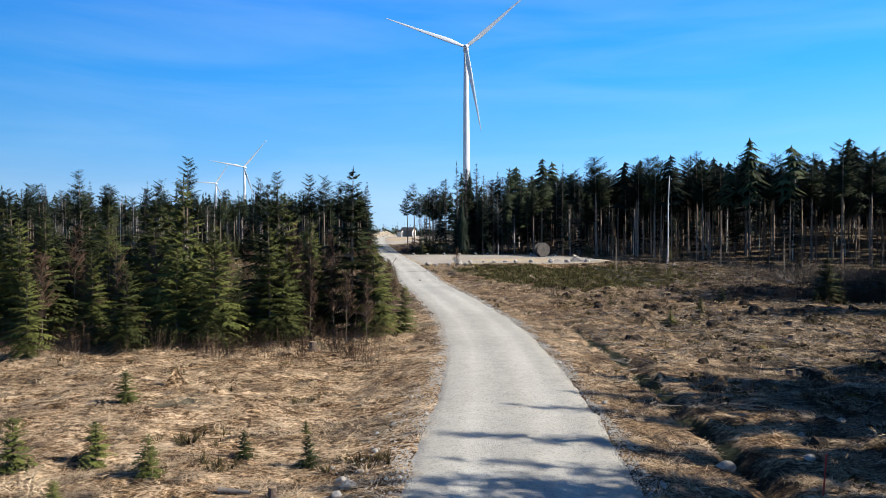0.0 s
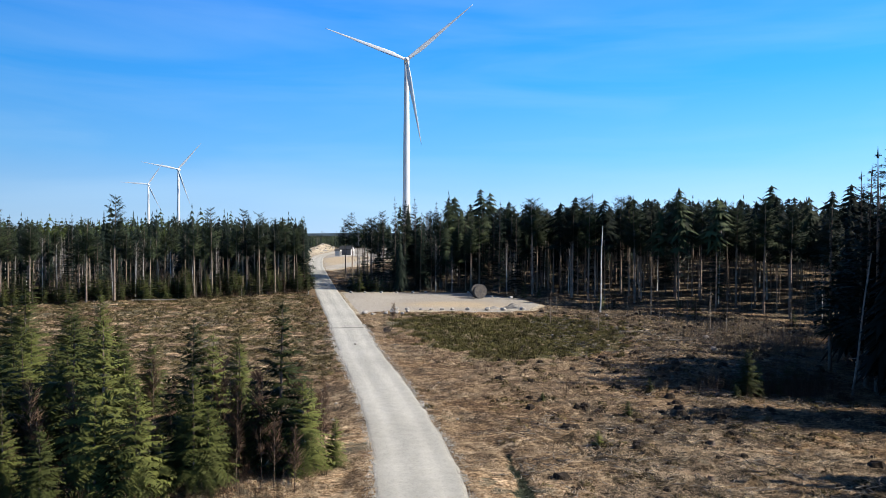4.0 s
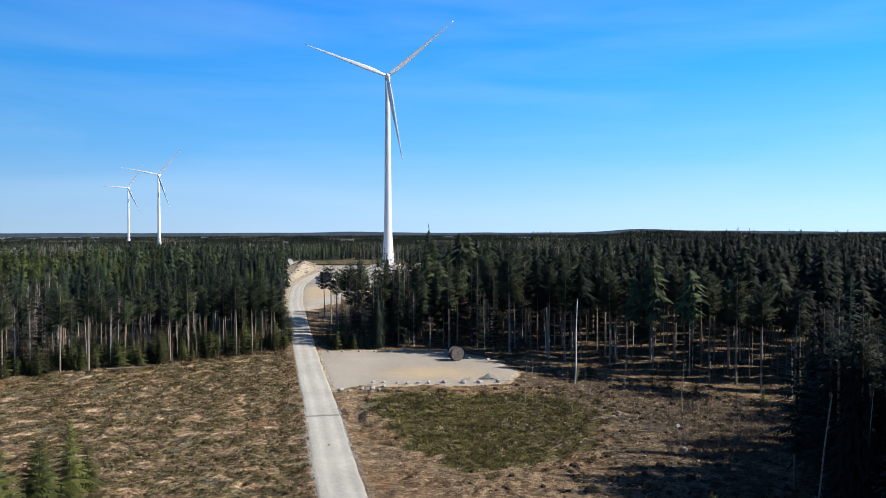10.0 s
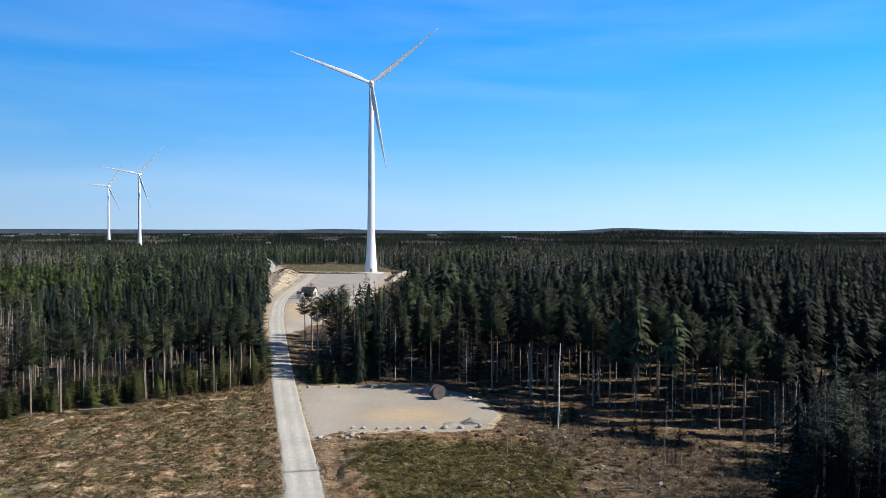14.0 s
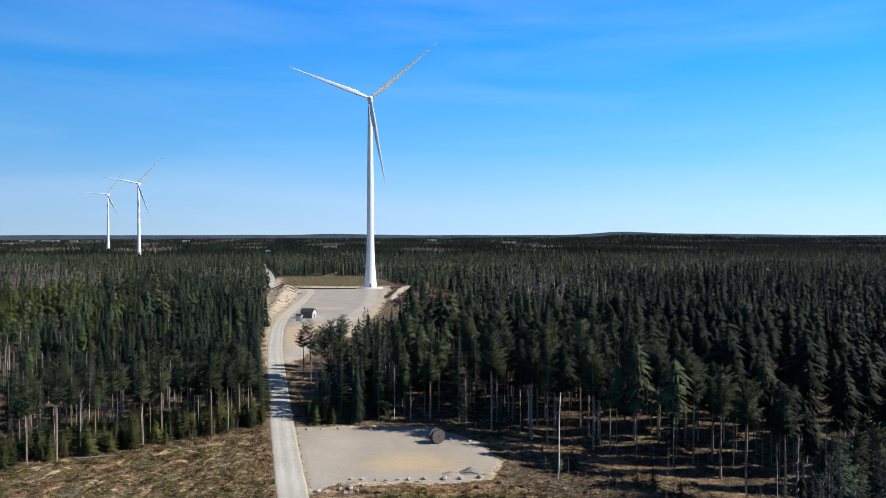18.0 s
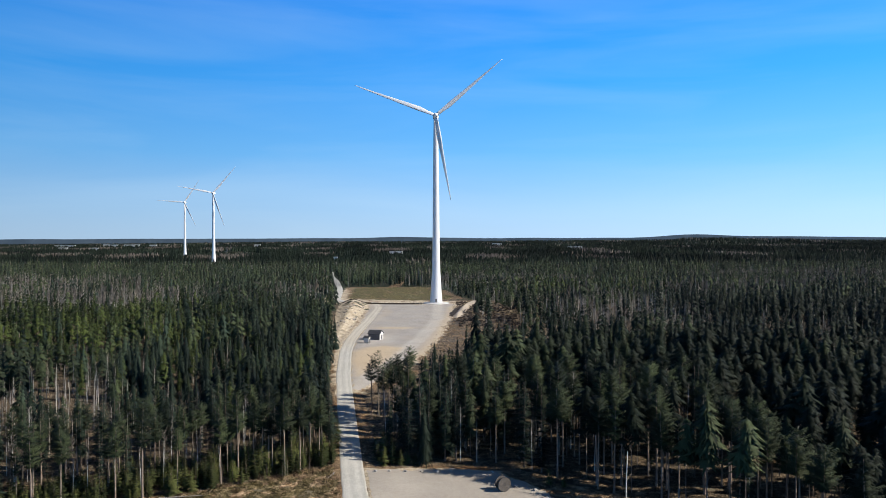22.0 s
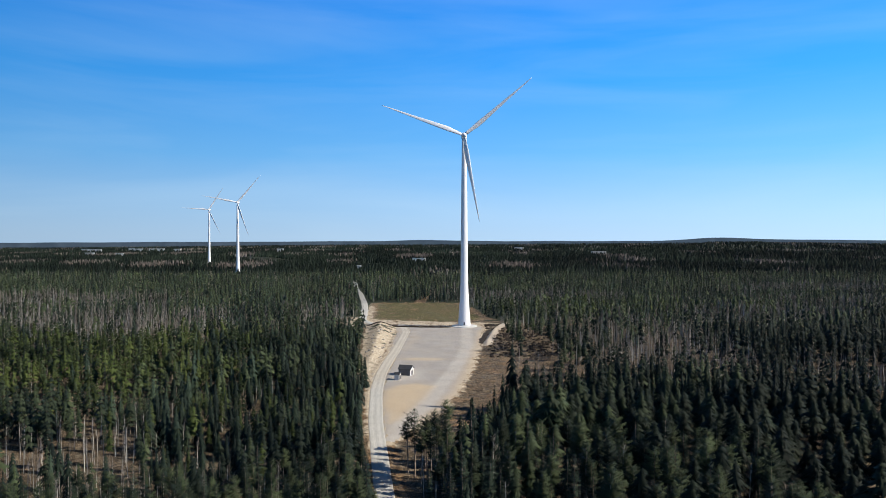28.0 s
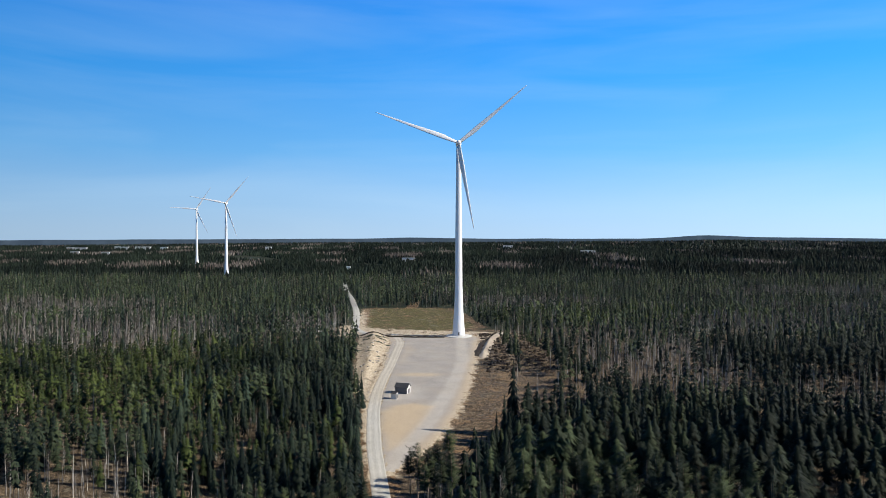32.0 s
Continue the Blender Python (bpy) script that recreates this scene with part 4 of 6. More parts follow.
# the nearest rows of the forest, tree by tree
kept = []
for x0, x1, y0, y1, gap, mix, count in ((-14, 75, 115, 225, 5.6, (0.78, 0.14), 135), (40, 90, 60, 122, 3.7, (0.15, 0.80), 85), (-105, -22, 135, 215, 4.9, (0.52, 0.20), 150)):
    x, y = dart(rng, x0, x1, y0, y1, gap, lambda a, b: in_forest(a, b, 1.0) & seen(a, b, 0.72))
    k = np.argsort(np.hypot(x, y))[:count]
    for a, b in zip(x[k], y[k]):
        u = rng.uniform()
        dense = x0 == -14 and a < 22 and b > 171
        kind = "spruce" if (dense and u < 0.6) else "pine" if u < mix[0] else "spruce" if u < mix[0] + mix[1] else "birch"
        if x0 == 40 and b > 80:
            kind = "pine" if u < 0.40 else "spruce" if u < 0.58 else "birch"
        mature(a, b, kind, rng.uniform(0.68, 0.90) if x0 < -90 else rng.uniform(0.95, 1.22) if x0 == -14 else rng.uniform(0.98, 1.22) if b < 80 else rng.uniform(0.75, 0.95))
        kept.append((a, b))
kept = np.array(kept)

# the forest behind them
SP1 = [quick(620 + k, "spruce", 20, 16.0 + 1.0 * k, 14) for k in range(6)]
PI1 = [quick(720 + k, "pine", 20, 16.5 + 0.8 * k, 15, 0.005) for k in range(6)]
SP2 = [quick(600 + k, "spruce", 13, 16.0 + 1.0 * k, 9) for k in range(6)]
PI2 = [quick(700 + k, "pine", 13, 16.5 + 0.8 * k, 9, 0.005) for k in range(6)]
SP3 = [quick(640 + k, "spruce", 9, 16.0 + 1.0 * k, 7, 0.005) for k in range(5)]
PI3 = [quick(740 + k, "pine", 9, 16.5 + 0.8 * k, 7, 0.005) for k in range(5)]
BI2 = [bare(800 + k, 14, 22, 7, 3, 0.0125) for k in range(2)]


def stand(x, y, cx, cy, rx, ry):
    """One at the heart of a stand, nothing beyond its ragged border."""
    d = np.hypot((x - cx) / rx, (y - cy) / ry) + 0.22 * waves(x, y, 38, 69)
    return blend(1.15, 0.75, d)


def thicket(x, y):
    """Share of spruce, of birch and of bright young pine at a place."""
    b = 0.05 + 0.30 * blend(0.5, 1.0, waves(x, y * 0.45, 150, 61)) * (y > 260) + 0.45 * blend(-68, -78, x) * (y < 235)
    for zone in ((-250, 505, 110, 85), (-122, 222, 26, 30), (-92, 178, 14, 16), (100, 395, 42, 95), (158, 310, 24, 40), (335, 640, 70, 75), (-95, 560, 55, 60), (210, 520, 70, 50), (-430, 700, 160, 90), (60, 760, 120, 60), (480, 900, 170, 90)):
        b = np.maximum(b, 0.78 * stand(x, y, *zone))
    s = np.clip(0.50 + 0.35 * waves(x, y, 120, 62) + 0.15 * (x > 45) * (y < 260) - 0.40 * blend(85, 130, x) * (y < 400), 0.15, 0.90)
    g = np.maximum(np.maximum(0.85 * stand(x, y, -195, 355, 95, 110), 0.5 * stand(x, y, -75, 250, 40, 50)), 0.4 * stand(x, y, 120, 600, 150, 80))
    return s, np.clip(b, 0, 0.8), g


def woods(tag, x, y, sizes, kinds, mats):
    s, b, g = thicket(x, y)
    u, v = rng.uniform(size=len(x)), rng.uniform(size=len(x))
    w = rng.uniform(size=len(x))
    which = np.where(u < b, 2, np.where(w < g, 3, np.where(v < s, 0, 1)))
    z = height(x, y) - 0.1
    # painted into tone besides chance: haze far off, and the shaded, darker right side
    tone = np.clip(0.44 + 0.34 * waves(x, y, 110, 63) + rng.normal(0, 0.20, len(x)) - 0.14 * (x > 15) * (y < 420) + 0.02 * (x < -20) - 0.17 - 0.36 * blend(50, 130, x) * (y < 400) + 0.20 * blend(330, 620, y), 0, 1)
    at = np.stack([x, y, z], 1)
    tall = np.where(rng.uniform(size=len(x)) < 0.25, rng.uniform(0.72, 0.95, len(x)), 1.0)
    sc, tn = rng.uniform(*sizes, len(x)) * tall * (1 + 0.14 * waves(x, y, 70, 64)) * (1 - 0.14 * (x < -22) * (y < 300) + 0.13 * (x > 12) * (x < 60) * (y < 440)), rng.uniform(0, math.tau, len(x))
    for k, (name, label, cat) in enumerate((("spruce_wood", "dense dark spruce wood behind the clearing", "forest"), ("pine_wood", "dense wood of tall slim pines", "forest"), ("birch_wood", "grey leafless birches mixed into the forest", "forest"), ("young_pine_wood", "yellow-green stand of younger pines", "forest"))):
        m = which == k
        if m.any():
            j = 1 if k == 3 else k
            c = kinds[j]
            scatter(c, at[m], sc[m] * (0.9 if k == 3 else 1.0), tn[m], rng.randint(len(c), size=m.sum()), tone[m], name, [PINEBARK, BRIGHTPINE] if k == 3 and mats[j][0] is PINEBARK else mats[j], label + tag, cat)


MATS = ([BARK, SPRUCE], [PINEBARK, PINE], [GREYBIRCH, TWIG])


def free(x, y, gap):
    d = np.full(len(x), 1e9)
    for a, b in kept:
        d = np.minimum(d, np.hypot(x - a, y - b))
    return d > gap


x, y = dart(rng, -330, 330, 60, 440, 4.6, lambda a, b: in_forest(a, b, 0.5) & seen(a, b) & (waves(a, b, 26, 68) < 0.75) & ((a > -14) | (inside(MOOR, a, b) < -24) | (a > -40) & (b > 182)) & ((a < 15) | (b > 245) | (a > 125) | (b < 112)))
k = free(x, y, 2.6)
x, y = x[k], y[k]
off = np.hypot(x, y)
for m, sizes, kinds, tag in ((off < 195, (0.68, 1.06), (SP1, PI1, BI2), ""), ((off >= 195) & (off < 290), (0.66, 1.06), (SP2, PI2, BI2), " and the yards"), (off >= 290, (0.62, 1.06), (SP3, PI3, BI2), " round the turbine")):
    woods(tag, x[m], y[m], sizes, kinds, MATS)
HIGH = [quick(760 + k, "high_pine", 18, 17.5 + 0.8 * k, 15, 0.0055) for k in range(5)]
x, y = dart(rng, 15, 125, 112, 245, 5.6, lambda a, b: in_forest(a, b, 0.5) & seen(a, b))
k = free(x, y, 3.5)
woods(", thinned to a stand", x[k], y[k], (0.86, 1.08), (HIGH, HIGH, BI2), (MATS[1], MATS[1], MATS[2]))

# wood outside the view, planted dense for the shadows it casts
x, y = dart(rng, 22, 95, -40, 62, 3.6, lambda a, b: (inside(MOOR, a, b) < -0.5) & ((b < 25) | (b < 40) & (a > 32) | (a > 58)))
k = free(x, y, 2.6)
woods(" beside the start of the road", x[k], y[k], (0.8, 1.05), (SP1, SP1, BI2), (MATS[0], MATS[0], MATS[2]))

x, y = dart(rng, 28, 80, 296, 560, 6.6, lambda a, b: (inside(SLASH, a, b) > 0) & (inside(SLASH, a, b) < 26))
woods(" still standing on the felled strip", x, y, (0.6, 0.9), (PI2, BI2, BI2), (MATS[1], MATS[2], MATS[2]))
FAR = ([far_tree(900 + k, "spruce") for k in range(3)], [far_tree(910 + k, "pine") for k in range(3)], [far_tree(920 + k, "birch") for k in range(3)])
x, y = dart(rng, -1000, 1000, 440, 1250, 6.8, lambda a, b: in_forest(a, b, 0.5) & seen(a, b, 0.80))
woods(" far off", x, y, (0.7, 1.15), FAR, MATS)


def farthest():
    """The canopy out to the skyline: tents of few faces, wider apart with distance."""
    c = []
    for s in range(4):
        r, q = np.random.RandomState(950 + s), Clump()
        for j in range(5):
            a = j * math.tau / 5 + r.uniform(-0.3, 0.3)
            d, e = np.array([math.cos(a), math.sin(a), 0]), np.array([-math.sin(a), math.cos(a), 0])
            q.tris([[(r.uniform(-0.5, 0.5), r.uniform(-0.5, 0.5), 16 + r.uniform(-1.5, 2)), d * 2.6 + e * 2.4 + (0, 0, 4), d * 2.6 - e * 2.4 + (0, 0, 4)]], 0)
        c.append(q)
    xs, ys, ss = [], [], []
    for y0, y1, gap, size in ((1250, 1800, 10, 1.15), (1800, 2800, 14, 1.4), (2800, 4700, 25, 1.7)):
        x, y = dart(rng, -0.83 * y1, 0.83 * y1, y0, y1, gap, lambda a, b: seen(a, b, 0.80) & in_forest(a, b) & (waves(a, b * 0.4, 420, 65) < 0.95))
        xs.append(x), ys.append(y), ss.append(np.full(len(x), size) * rng.uniform(0.8, 1.2, len(x)))
    x, y, s = np.concatenate(xs), np.concatenate(ys), np.concatenate(ss)
    high = np.minimum(s, 1.05 + 0.1 * rng.uniform(size=len(s)))
    at = np.stack([x, y, height(x, y) - 1.5], 1)
    tone = np.clip(0.4 + 0.3 * waves(x, y * 0.5, 500, 66) + rng.normal(0, 0.2, len(x)), 0, 1)
    tn = rng.uniform(0, math.tau, len(x))
    kind = rng.randint(4, size=len(x))
    grey = (waves(x, y * 0.4, 330, 67) + rng.uniform(-0.4, 0.4, len(x))) > 0.75
    for m, name, mat, label in ((~grey, "far_canopy", SPRUCE, "dark conifer canopy reaching to the skyline"), (grey, "far_birch_canopy", TWIG, "grey leafless canopy in the far forest")):
        ob = scatter(c, at[m], high[m], tn[m], kind[m], tone[m], name, [mat], label, "forest")


farthest()


def far_hills():
    """Low far hills all round behind the last forest, their blue haze painted and glowing."""
    n = 420
    a = np.linspace(0, math.tau, n)
    sx, sy = np.sin(a) * 4880, np.cos(a) * 4880
    q = sx / np.maximum(sy, 1)
    hill = 22 * np.exp(-((q - 0.36) / 0.06) ** 2) + 9 * np.exp(-((q - 0.50) / 0.08) ** 2) + 8 * np.exp(-((q + 0.05) / 0.05) ** 2)
    top = 38 + 3.5 * waves(sx, sy, 2300, 101) + 1.6 * waves(sx, sy, 600, 102) + 0.7 * waves(sx, sy, 130, 103) + np.where(sy > 0, hill, 0)
    V = np.concatenate([np.stack([sx, sy, 0 * a - 60], 1), np.stack([sx, sy, top], 1)])
    i = np.arange(n - 1)
    tagged(new("backdrop", mesh_of("backdrop", V, np.stack([i, i + 1, i + 1 + n, i + n], 1), [FARHILLS], smooth=True)), "low wooded hills on the horizon in painted blue haze", "hills", kind="structure")


far_hills()

# ---- young spruces on the cleared land ----
for x, y, h in ((-8.3, 47.4, 11.2), (-13.8, 47.0, 9.9), (-21.7, 61.7, 7.0), (-34.5, 81.8, 9.2), (-33.4, 84.0, 5.4), (-35.3, 76.6, 8.9), (-38.0, 72.7, 10.3), (-41.0, 76.0, 9.4), (-36.8, 79.0, 7.0), (-40.5, 70.0, 6.5), (-17.8, 41.8, 6.1), (-15.4, 41.7, 7.4), (-20.0, 40.1, 5.0), (-13.3, 43.6, 4.7), (-11.9, 43.6, 5.3), (-10.3, 48.1, 5.8), (-6.7, 46.7, 6.0), (-4.8, 47.9, 3.4), (-11.3, 49.5, 5.2), (-14.4, 42.7, 4.3), (-23.0, 50.5, 9.6), (-18.7, 45.1, 10.4), (-32.3, 66.6, 5.3), (-36.5, 69.2, 7.5), (-23.2, 59.7, 6.1), (-18.0, 55.8, 4.6), (-7.9, 59.1, 3.8), (-15.6, 59.3, 4.9),
                (-24.5, 38, 5.0), (-26.5, 43, 8.0), (-28, 50, 8.4), (-32.5, 45, 8.6), (-37, 55, 9.0), (-41, 60, 8.0), (-44, 72, 8.8), (-49, 66, 8.5), (-53, 75, 9.0), (32.5, 67, 4.6), (35, 70, 3.4), (-35.5, 40, 7.0), (-31, 37.5, 5.2)):
    k = rng.randint(6)
    plant("young_spruce", T_YOUNG[k], x, y, h / (7.5 + 0.8 * (k % 4)), rng.uniform(0, 6.28), "young spruce with green boughs down to the grass", "spruce tree", "young spruces on the clearing", wide=rng.uniform(0.85, 1.2))
x, y = dart(rng, -50, -7, 39, 68, 3.6, lambda a, b: inside([(-50, 42), (-28, 38.5), (-10, 43), (-6.5, 52), (-14, 58), (-24, 60), (-34, 70), (-50, 84)], a, b) > 0)
for a, b in zip(x, y):
    if rng.uniform() < 0.62:
        k = rng.randint(6)
        plant("young_spruce", T_YOUNG[k], a, b, rng.uniform(0.32, 0.95), rng.uniform(0, 6.28), "young spruce in a thicket on the clearing", "spruce tree", "young spruces on the clearing", wide=rng.uniform(0.9, 1.2))
for x, y, h in ((-5.2, 21, 1.0), (-14, 27.8, 1.3), (-9.2, 19.3, 1.2), (-7.3, 21.6, 0.9), (-11.2, 20.3, 1.3), (-12.9, 19.2, 1.6), (-12.4, 22.5, 0.7), (-13.2, 17.6, 1.0), (-10.4, 16.9, 0.8), (-6.1, 24.5, 0.5), (14, 52, 1.1), (19, 61, 1.4), (12.5, 66, 0.9), (24, 70, 1.5)):
    plant("spruce_sapling", T_SAPLING[rng.randint(3)], x, y, h / 1.4, rng.uniform(0, 6.28), "knee-high spruce sapling in dead grass", "sapling", "saplings in the dead grass")
# young spruces and brush along the foot of the forest
EDGE_L = ((-22, 176), (-28, 172), (-38, 166), (-50, 159), (-60, 155), (-72, 148), (-85, 140), (-100, 130))
foot = []
for k in range(400):
    q = rng.uniform(0, len(EDGE_L) - 1.001)
    a, b = EDGE_L[int(q)], EDGE_L[int(q) + 1]
    x, y = a[0] + (b[0] - a[0]) * (q % 1) + rng.normal(0, 1.5), a[1] + (b[1] - a[1]) * (q % 1) + rng.uniform(-3, 1) + 16 * rng.uniform() ** 1.2
    if abs(x - road_x(y)) > 4.5:
        if k % 3:
            foot.append((x, y))
            continue
        plant("young_spruce", T_SMALL[k % 6], x, y, rng.uniform(0.3, 1.05), rng.uniform(0, 6.28), "young spruce at the foot of the tall forest", "spruce tree", "young spruces on the clearing", wide=rng.uniform(1.1, 1.6))
foot = np.array(foot)
scatter(SMALLS, np.stack([foot[:, 0], foot[:, 1], height(foot[:, 0], foot[:, 1]) - 0.05], 1), rng.uniform(0.3, 0.95, len(foot)), rng.uniform(0, 6.28, len(foot)), rng.randint(6, size=len(foot)), rng.uniform(size=len(foot)), "spruce_undergrowth", [BARK, MIDGREEN], "low green spruces crowded under the forest edge", "undergrowth")
for x, y, s in ((-12, 172.5, 0.7), (-10, 173.5, 0.8), (-14, 176, 0.75), (-8, 172.3, 0.55), (-15, 182, 0.7), (26, 160, 0.55), (37, 136, 0.55), (40, 137.5, 0.6), (52, 127, 0.6), (49.5, 128.5, 0.5), (55, 122, 0.45), (29, 158, 0.4), (64, 116, 0.5), (66, 110, 0.45), (62, 112, 0.3), (68, 104, 0.5), (-12.5, 178, 0.9), (-11, 181, 0.8), (-9.5, 176, 0.85), (-6.5, 173, 0.6), (-13.5, 186, 0.8), (-4.5, 172.8, 0.5), (-2, 174, 0.6), (-25.5, 186, 0.7), (-26, 192, 0.8), (-28.5, 200, 0.8), (-31.5, 210, 0.85)):
    plant("young_spruce", T_SMALL[rng.randint(6)], x, y, s, rng.uniform(0, 6.28), "young spruce in front of the tall stems", "spruce tree", "young spruces on the clearing", wide=1.2)

# brush: leafless shoots
BRUSH = []
for s in range(3):
    r, c = np.random.RandomState(40 + s), Clump()
    n = 46
    b = r.normal(0, 0.55, (n, 3)) * np.array([1, 1, 0])
    d = np.stack([b[:, 0] * 0.5 + r.normal(0, 0.18, n), b[:, 1] * 0.5 + r.normal(0, 0.18, n), r.uniform(0.6, 2.1, n)], 1)
    w = r.normal(0, 1, (n, 3)) * np.array([1, 1, 0])
    w *= 0.009 / (np.linalg.norm(w, axis=1)[:, None] + 1e-9)
    c.tris(np.stack([b - w, b + w, b + d], 1), 0)
    m = b + d * r.uniform(0.35, 0.8, (n, 1))
    c.tris(np.stack([m - w * 0.7, m + w * 0.7, m + d * 0.4 + r.normal(0, 0.25, (n, 3))], 1), 0)
    BRUSH.append(c)


def brush(name, x, y, lo, hi, mat, label):
    at = np.stack([x, y, height(x, y) - 0.03], 1)
    scatter(BRUSH, at, rng.uniform(lo, hi, len(x)), rng.uniform(0, 6.28, len(x)), rng.randint(3, size=len(x)), rng.uniform(size=len(x)), name, [mat], label, "brush")


x = np.concatenate([rng.uniform(-42, -5.5, 420), rng.uniform(-100, -16, 900), rng.uniform(-100, -55, 90), rng.uniform(8, 30, 26), rng.uniform(24, 62, 190)])
y = np.concatenate([38 + 22 * rng.uniform(size=420) ** 1.3, 176 - 0.42 * (-16 - x[420:1320]) + rng.uniform(-5, 20, 900), rng.uniform(60, 130, 90), rng.uniform(52, 92, 26), rng.uniform(60, 130, 190)])
k = (np.abs(x - road_x(y)) > HALF + 1.2) & (inside(MOOR, x, y) > -20)
brush("brushwood", x[k], y[k], 0.4, 1.1, REDTWIG, "leafless red-brown brushwood in the clearing")
for x, y, s in ((-10.8, 46.5, 0.42), (-9.2, 45.8, 0.36), (-12.9, 50, 0.42), (-27.5, 44.5, 0.4), (-33, 39.5, 0.36), (-6.4, 55, 0.32), (-2.6, 115.9, 0.3), (-21, 60, 0.4), (-38, 66, 0.5), (-6.8, 43.8, 0.3), (-8.8, 55, 0.42), (-11.5, 55.5, 0.38), (-24, 47, 0.42), (-30, 47, 0.45), (-16.2, 50, 0.4), (-18, 42, 0.3), (-37, 44, 0.42), (-40, 50, 0.45), (-28.8, 38, 0.3), (-21.5, 43.2, 0.33), (-9.5, 47, 0.5), (-11.8, 46, 0.45), (-7.6, 49.5, 0.5), (-12.2, 48, 0.55), (-5.9, 48.8, 0.36), (-16.6, 44.6, 0.4), (-20.8, 46, 0.45), (-25.2, 40.5, 0.4), (-23, 41.8, 0.36), (-29.5, 41.5, 0.46), (-33.5, 42, 0.5), (-10.4, 44.2, 0.3), (-8.2, 44.6, 0.33), (-27, 47, 0.5)):
    plant("bare_alder", T_ALDER[rng.randint(3)], x, y, s * 2.4, rng.uniform(0, 6.28), "slender leafless alder between young spruces", "alder tree", "bare young trees")

# grey scrub in front of the tall stems
x = rng.uniform(-100, -18, 420)
y = 176 - 0.42 * (-16 - x) + rng.uniform(-3, 24, 420)
k = (np.abs(x - road_x(y)) > 5) & (inside(MOOR, x, y) > -26)
x, y = np.concatenate([x[k], rng.uniform(24, 72, 90)]), np.concatenate([y[k], rng.uniform(112, 150, 90)])
k = (inside(STORE, x, y) < -2)
x, y = x[k], y[k]
scatter(BI2, np.stack([x, y, height(x, y)], 1), rng.uniform(0.16, 0.42, len(x)), rng.uniform(0, 6.28, len(x)), rng.randint(len(BI2), size=len(x)), rng.uniform(size=len(x)), "alder_scrub", [TWIG, REDTWIG], "grey-brown leafless scrub at the forest's foot", "scrub")

# ---- grass, heather and slash ----
def blades(seed, n, tall, wide, out):
    r, c = np.random.RandomState(seed), Clump()
    a = r.uniform(0, math.tau, n)
    d = np.stack([np.cos(a), np.sin(a), 0 * a], 1)
    s = np.stack([-np.sin(a), np.cos(a), 0 * a], 1) * wide
    b = d * r.uniform(0, 0.12, (n, 1))
    e = b + d * r.uniform(0.4, 1.0, (n, 1)) * out + np.array([0, 0, 1.0]) * r.uniform(0.35, 1.0, (n, 1)) * tall
    c.tris(np.stack([b - s, b + s, e], 1), 0)
    return c


def sward(name, kinds, n, x0, x1, y0, y1, keep, lo, hi, mat, label, cat, seed):
    r = np.random.RandomState(seed)
    y = y0 + (y1 - y0) * r.uniform(size=n) ** 1.6
    x = r.uniform(x0, x1, n)
    k = keep(x, y) & (ditch(x, y) < 0.1) & (np.abs(x) < 8 + 0.76 * y) & (np.abs(x - road_x(y)) > HALF + 0.25)
    x, y = x[k], y[k]
    at = np.stack([x, y, height(x, y) - 0.02], 1)
    scatter(kinds, at, r.uniform(lo, hi, len(x)) * (0.8 + 0.006 * y), r.uniform(0, 6.28, len(x)), r.randint(len(kinds), size=len(x)), np.clip(0.5 + 0.3 * waves(x, y, 5, 71) + r.uniform(-0.3, 0.3, len(x)), 0, 1), name, [mat], label, cat)


TUFT = [blades(50 + k, 13, 0.11, 0.007, 0.50) for k in range(4)]
COARSE = [blades(55 + k, 9, 0.16, 0.015, 0.50) for k in range(3)]
SPRIG = [blades(60 + k, 12, 0.30, 0.022, 0.24) for k in range(3)]
is_moor = lambda x, y: inside(MOOR, x, y) > 0
sward("dead_grass", TUFT, 30000, -36, 36, 12, 52, lambda x, y: is_moor(x, y) & (waves(x, y, 5, 72) > -0.5), 0.6, 1.7, STRAW, "flattened tufts of straw-coloured dead grass", "grass", 73)
sward("dead_grass_beyond", COARSE, 15000, -60, 55, 50, 128, lambda x, y: is_moor(x, y) & (inside(STORE, x, y) < 0) & (waves(x, y, 7, 72) > -0.3), 0.5, 1.1, STRAW, "pale dead grass across the clearing", "grass", 79)
sward("green_heather", SPRIG, 9500, -10, 44, 82, 132, lambda x, y: (inside(GREEN, x, y) + 3 * waves(x, y, 5, 75) > 0) & (inside(STORE, x, y) < -1), 0.7, 1.6, HEATHER, "low green heather and lingonberry scrub", "heather", 76)
sward("heather", SPRIG, 30000, -100, 60, 20, 165, lambda x, y: ((inside(HEATH, x, y) > -3) & (waves(x, y, 11, 74) + 0.5 * waves(x, y, 3.5, 80) > -0.05) | (waves(x, y, 6, 76) > 0.7)) & (inside(GREEN, x, y) < 0) & (waves(x, y, 3.4, 78) > -0.25) & is_moor(x, y) & (inside(STORE, x, y) < -1), 0.7, 1.6, BROWNHEATH, "low brown heather scrub across the clearing", "heather", 77)



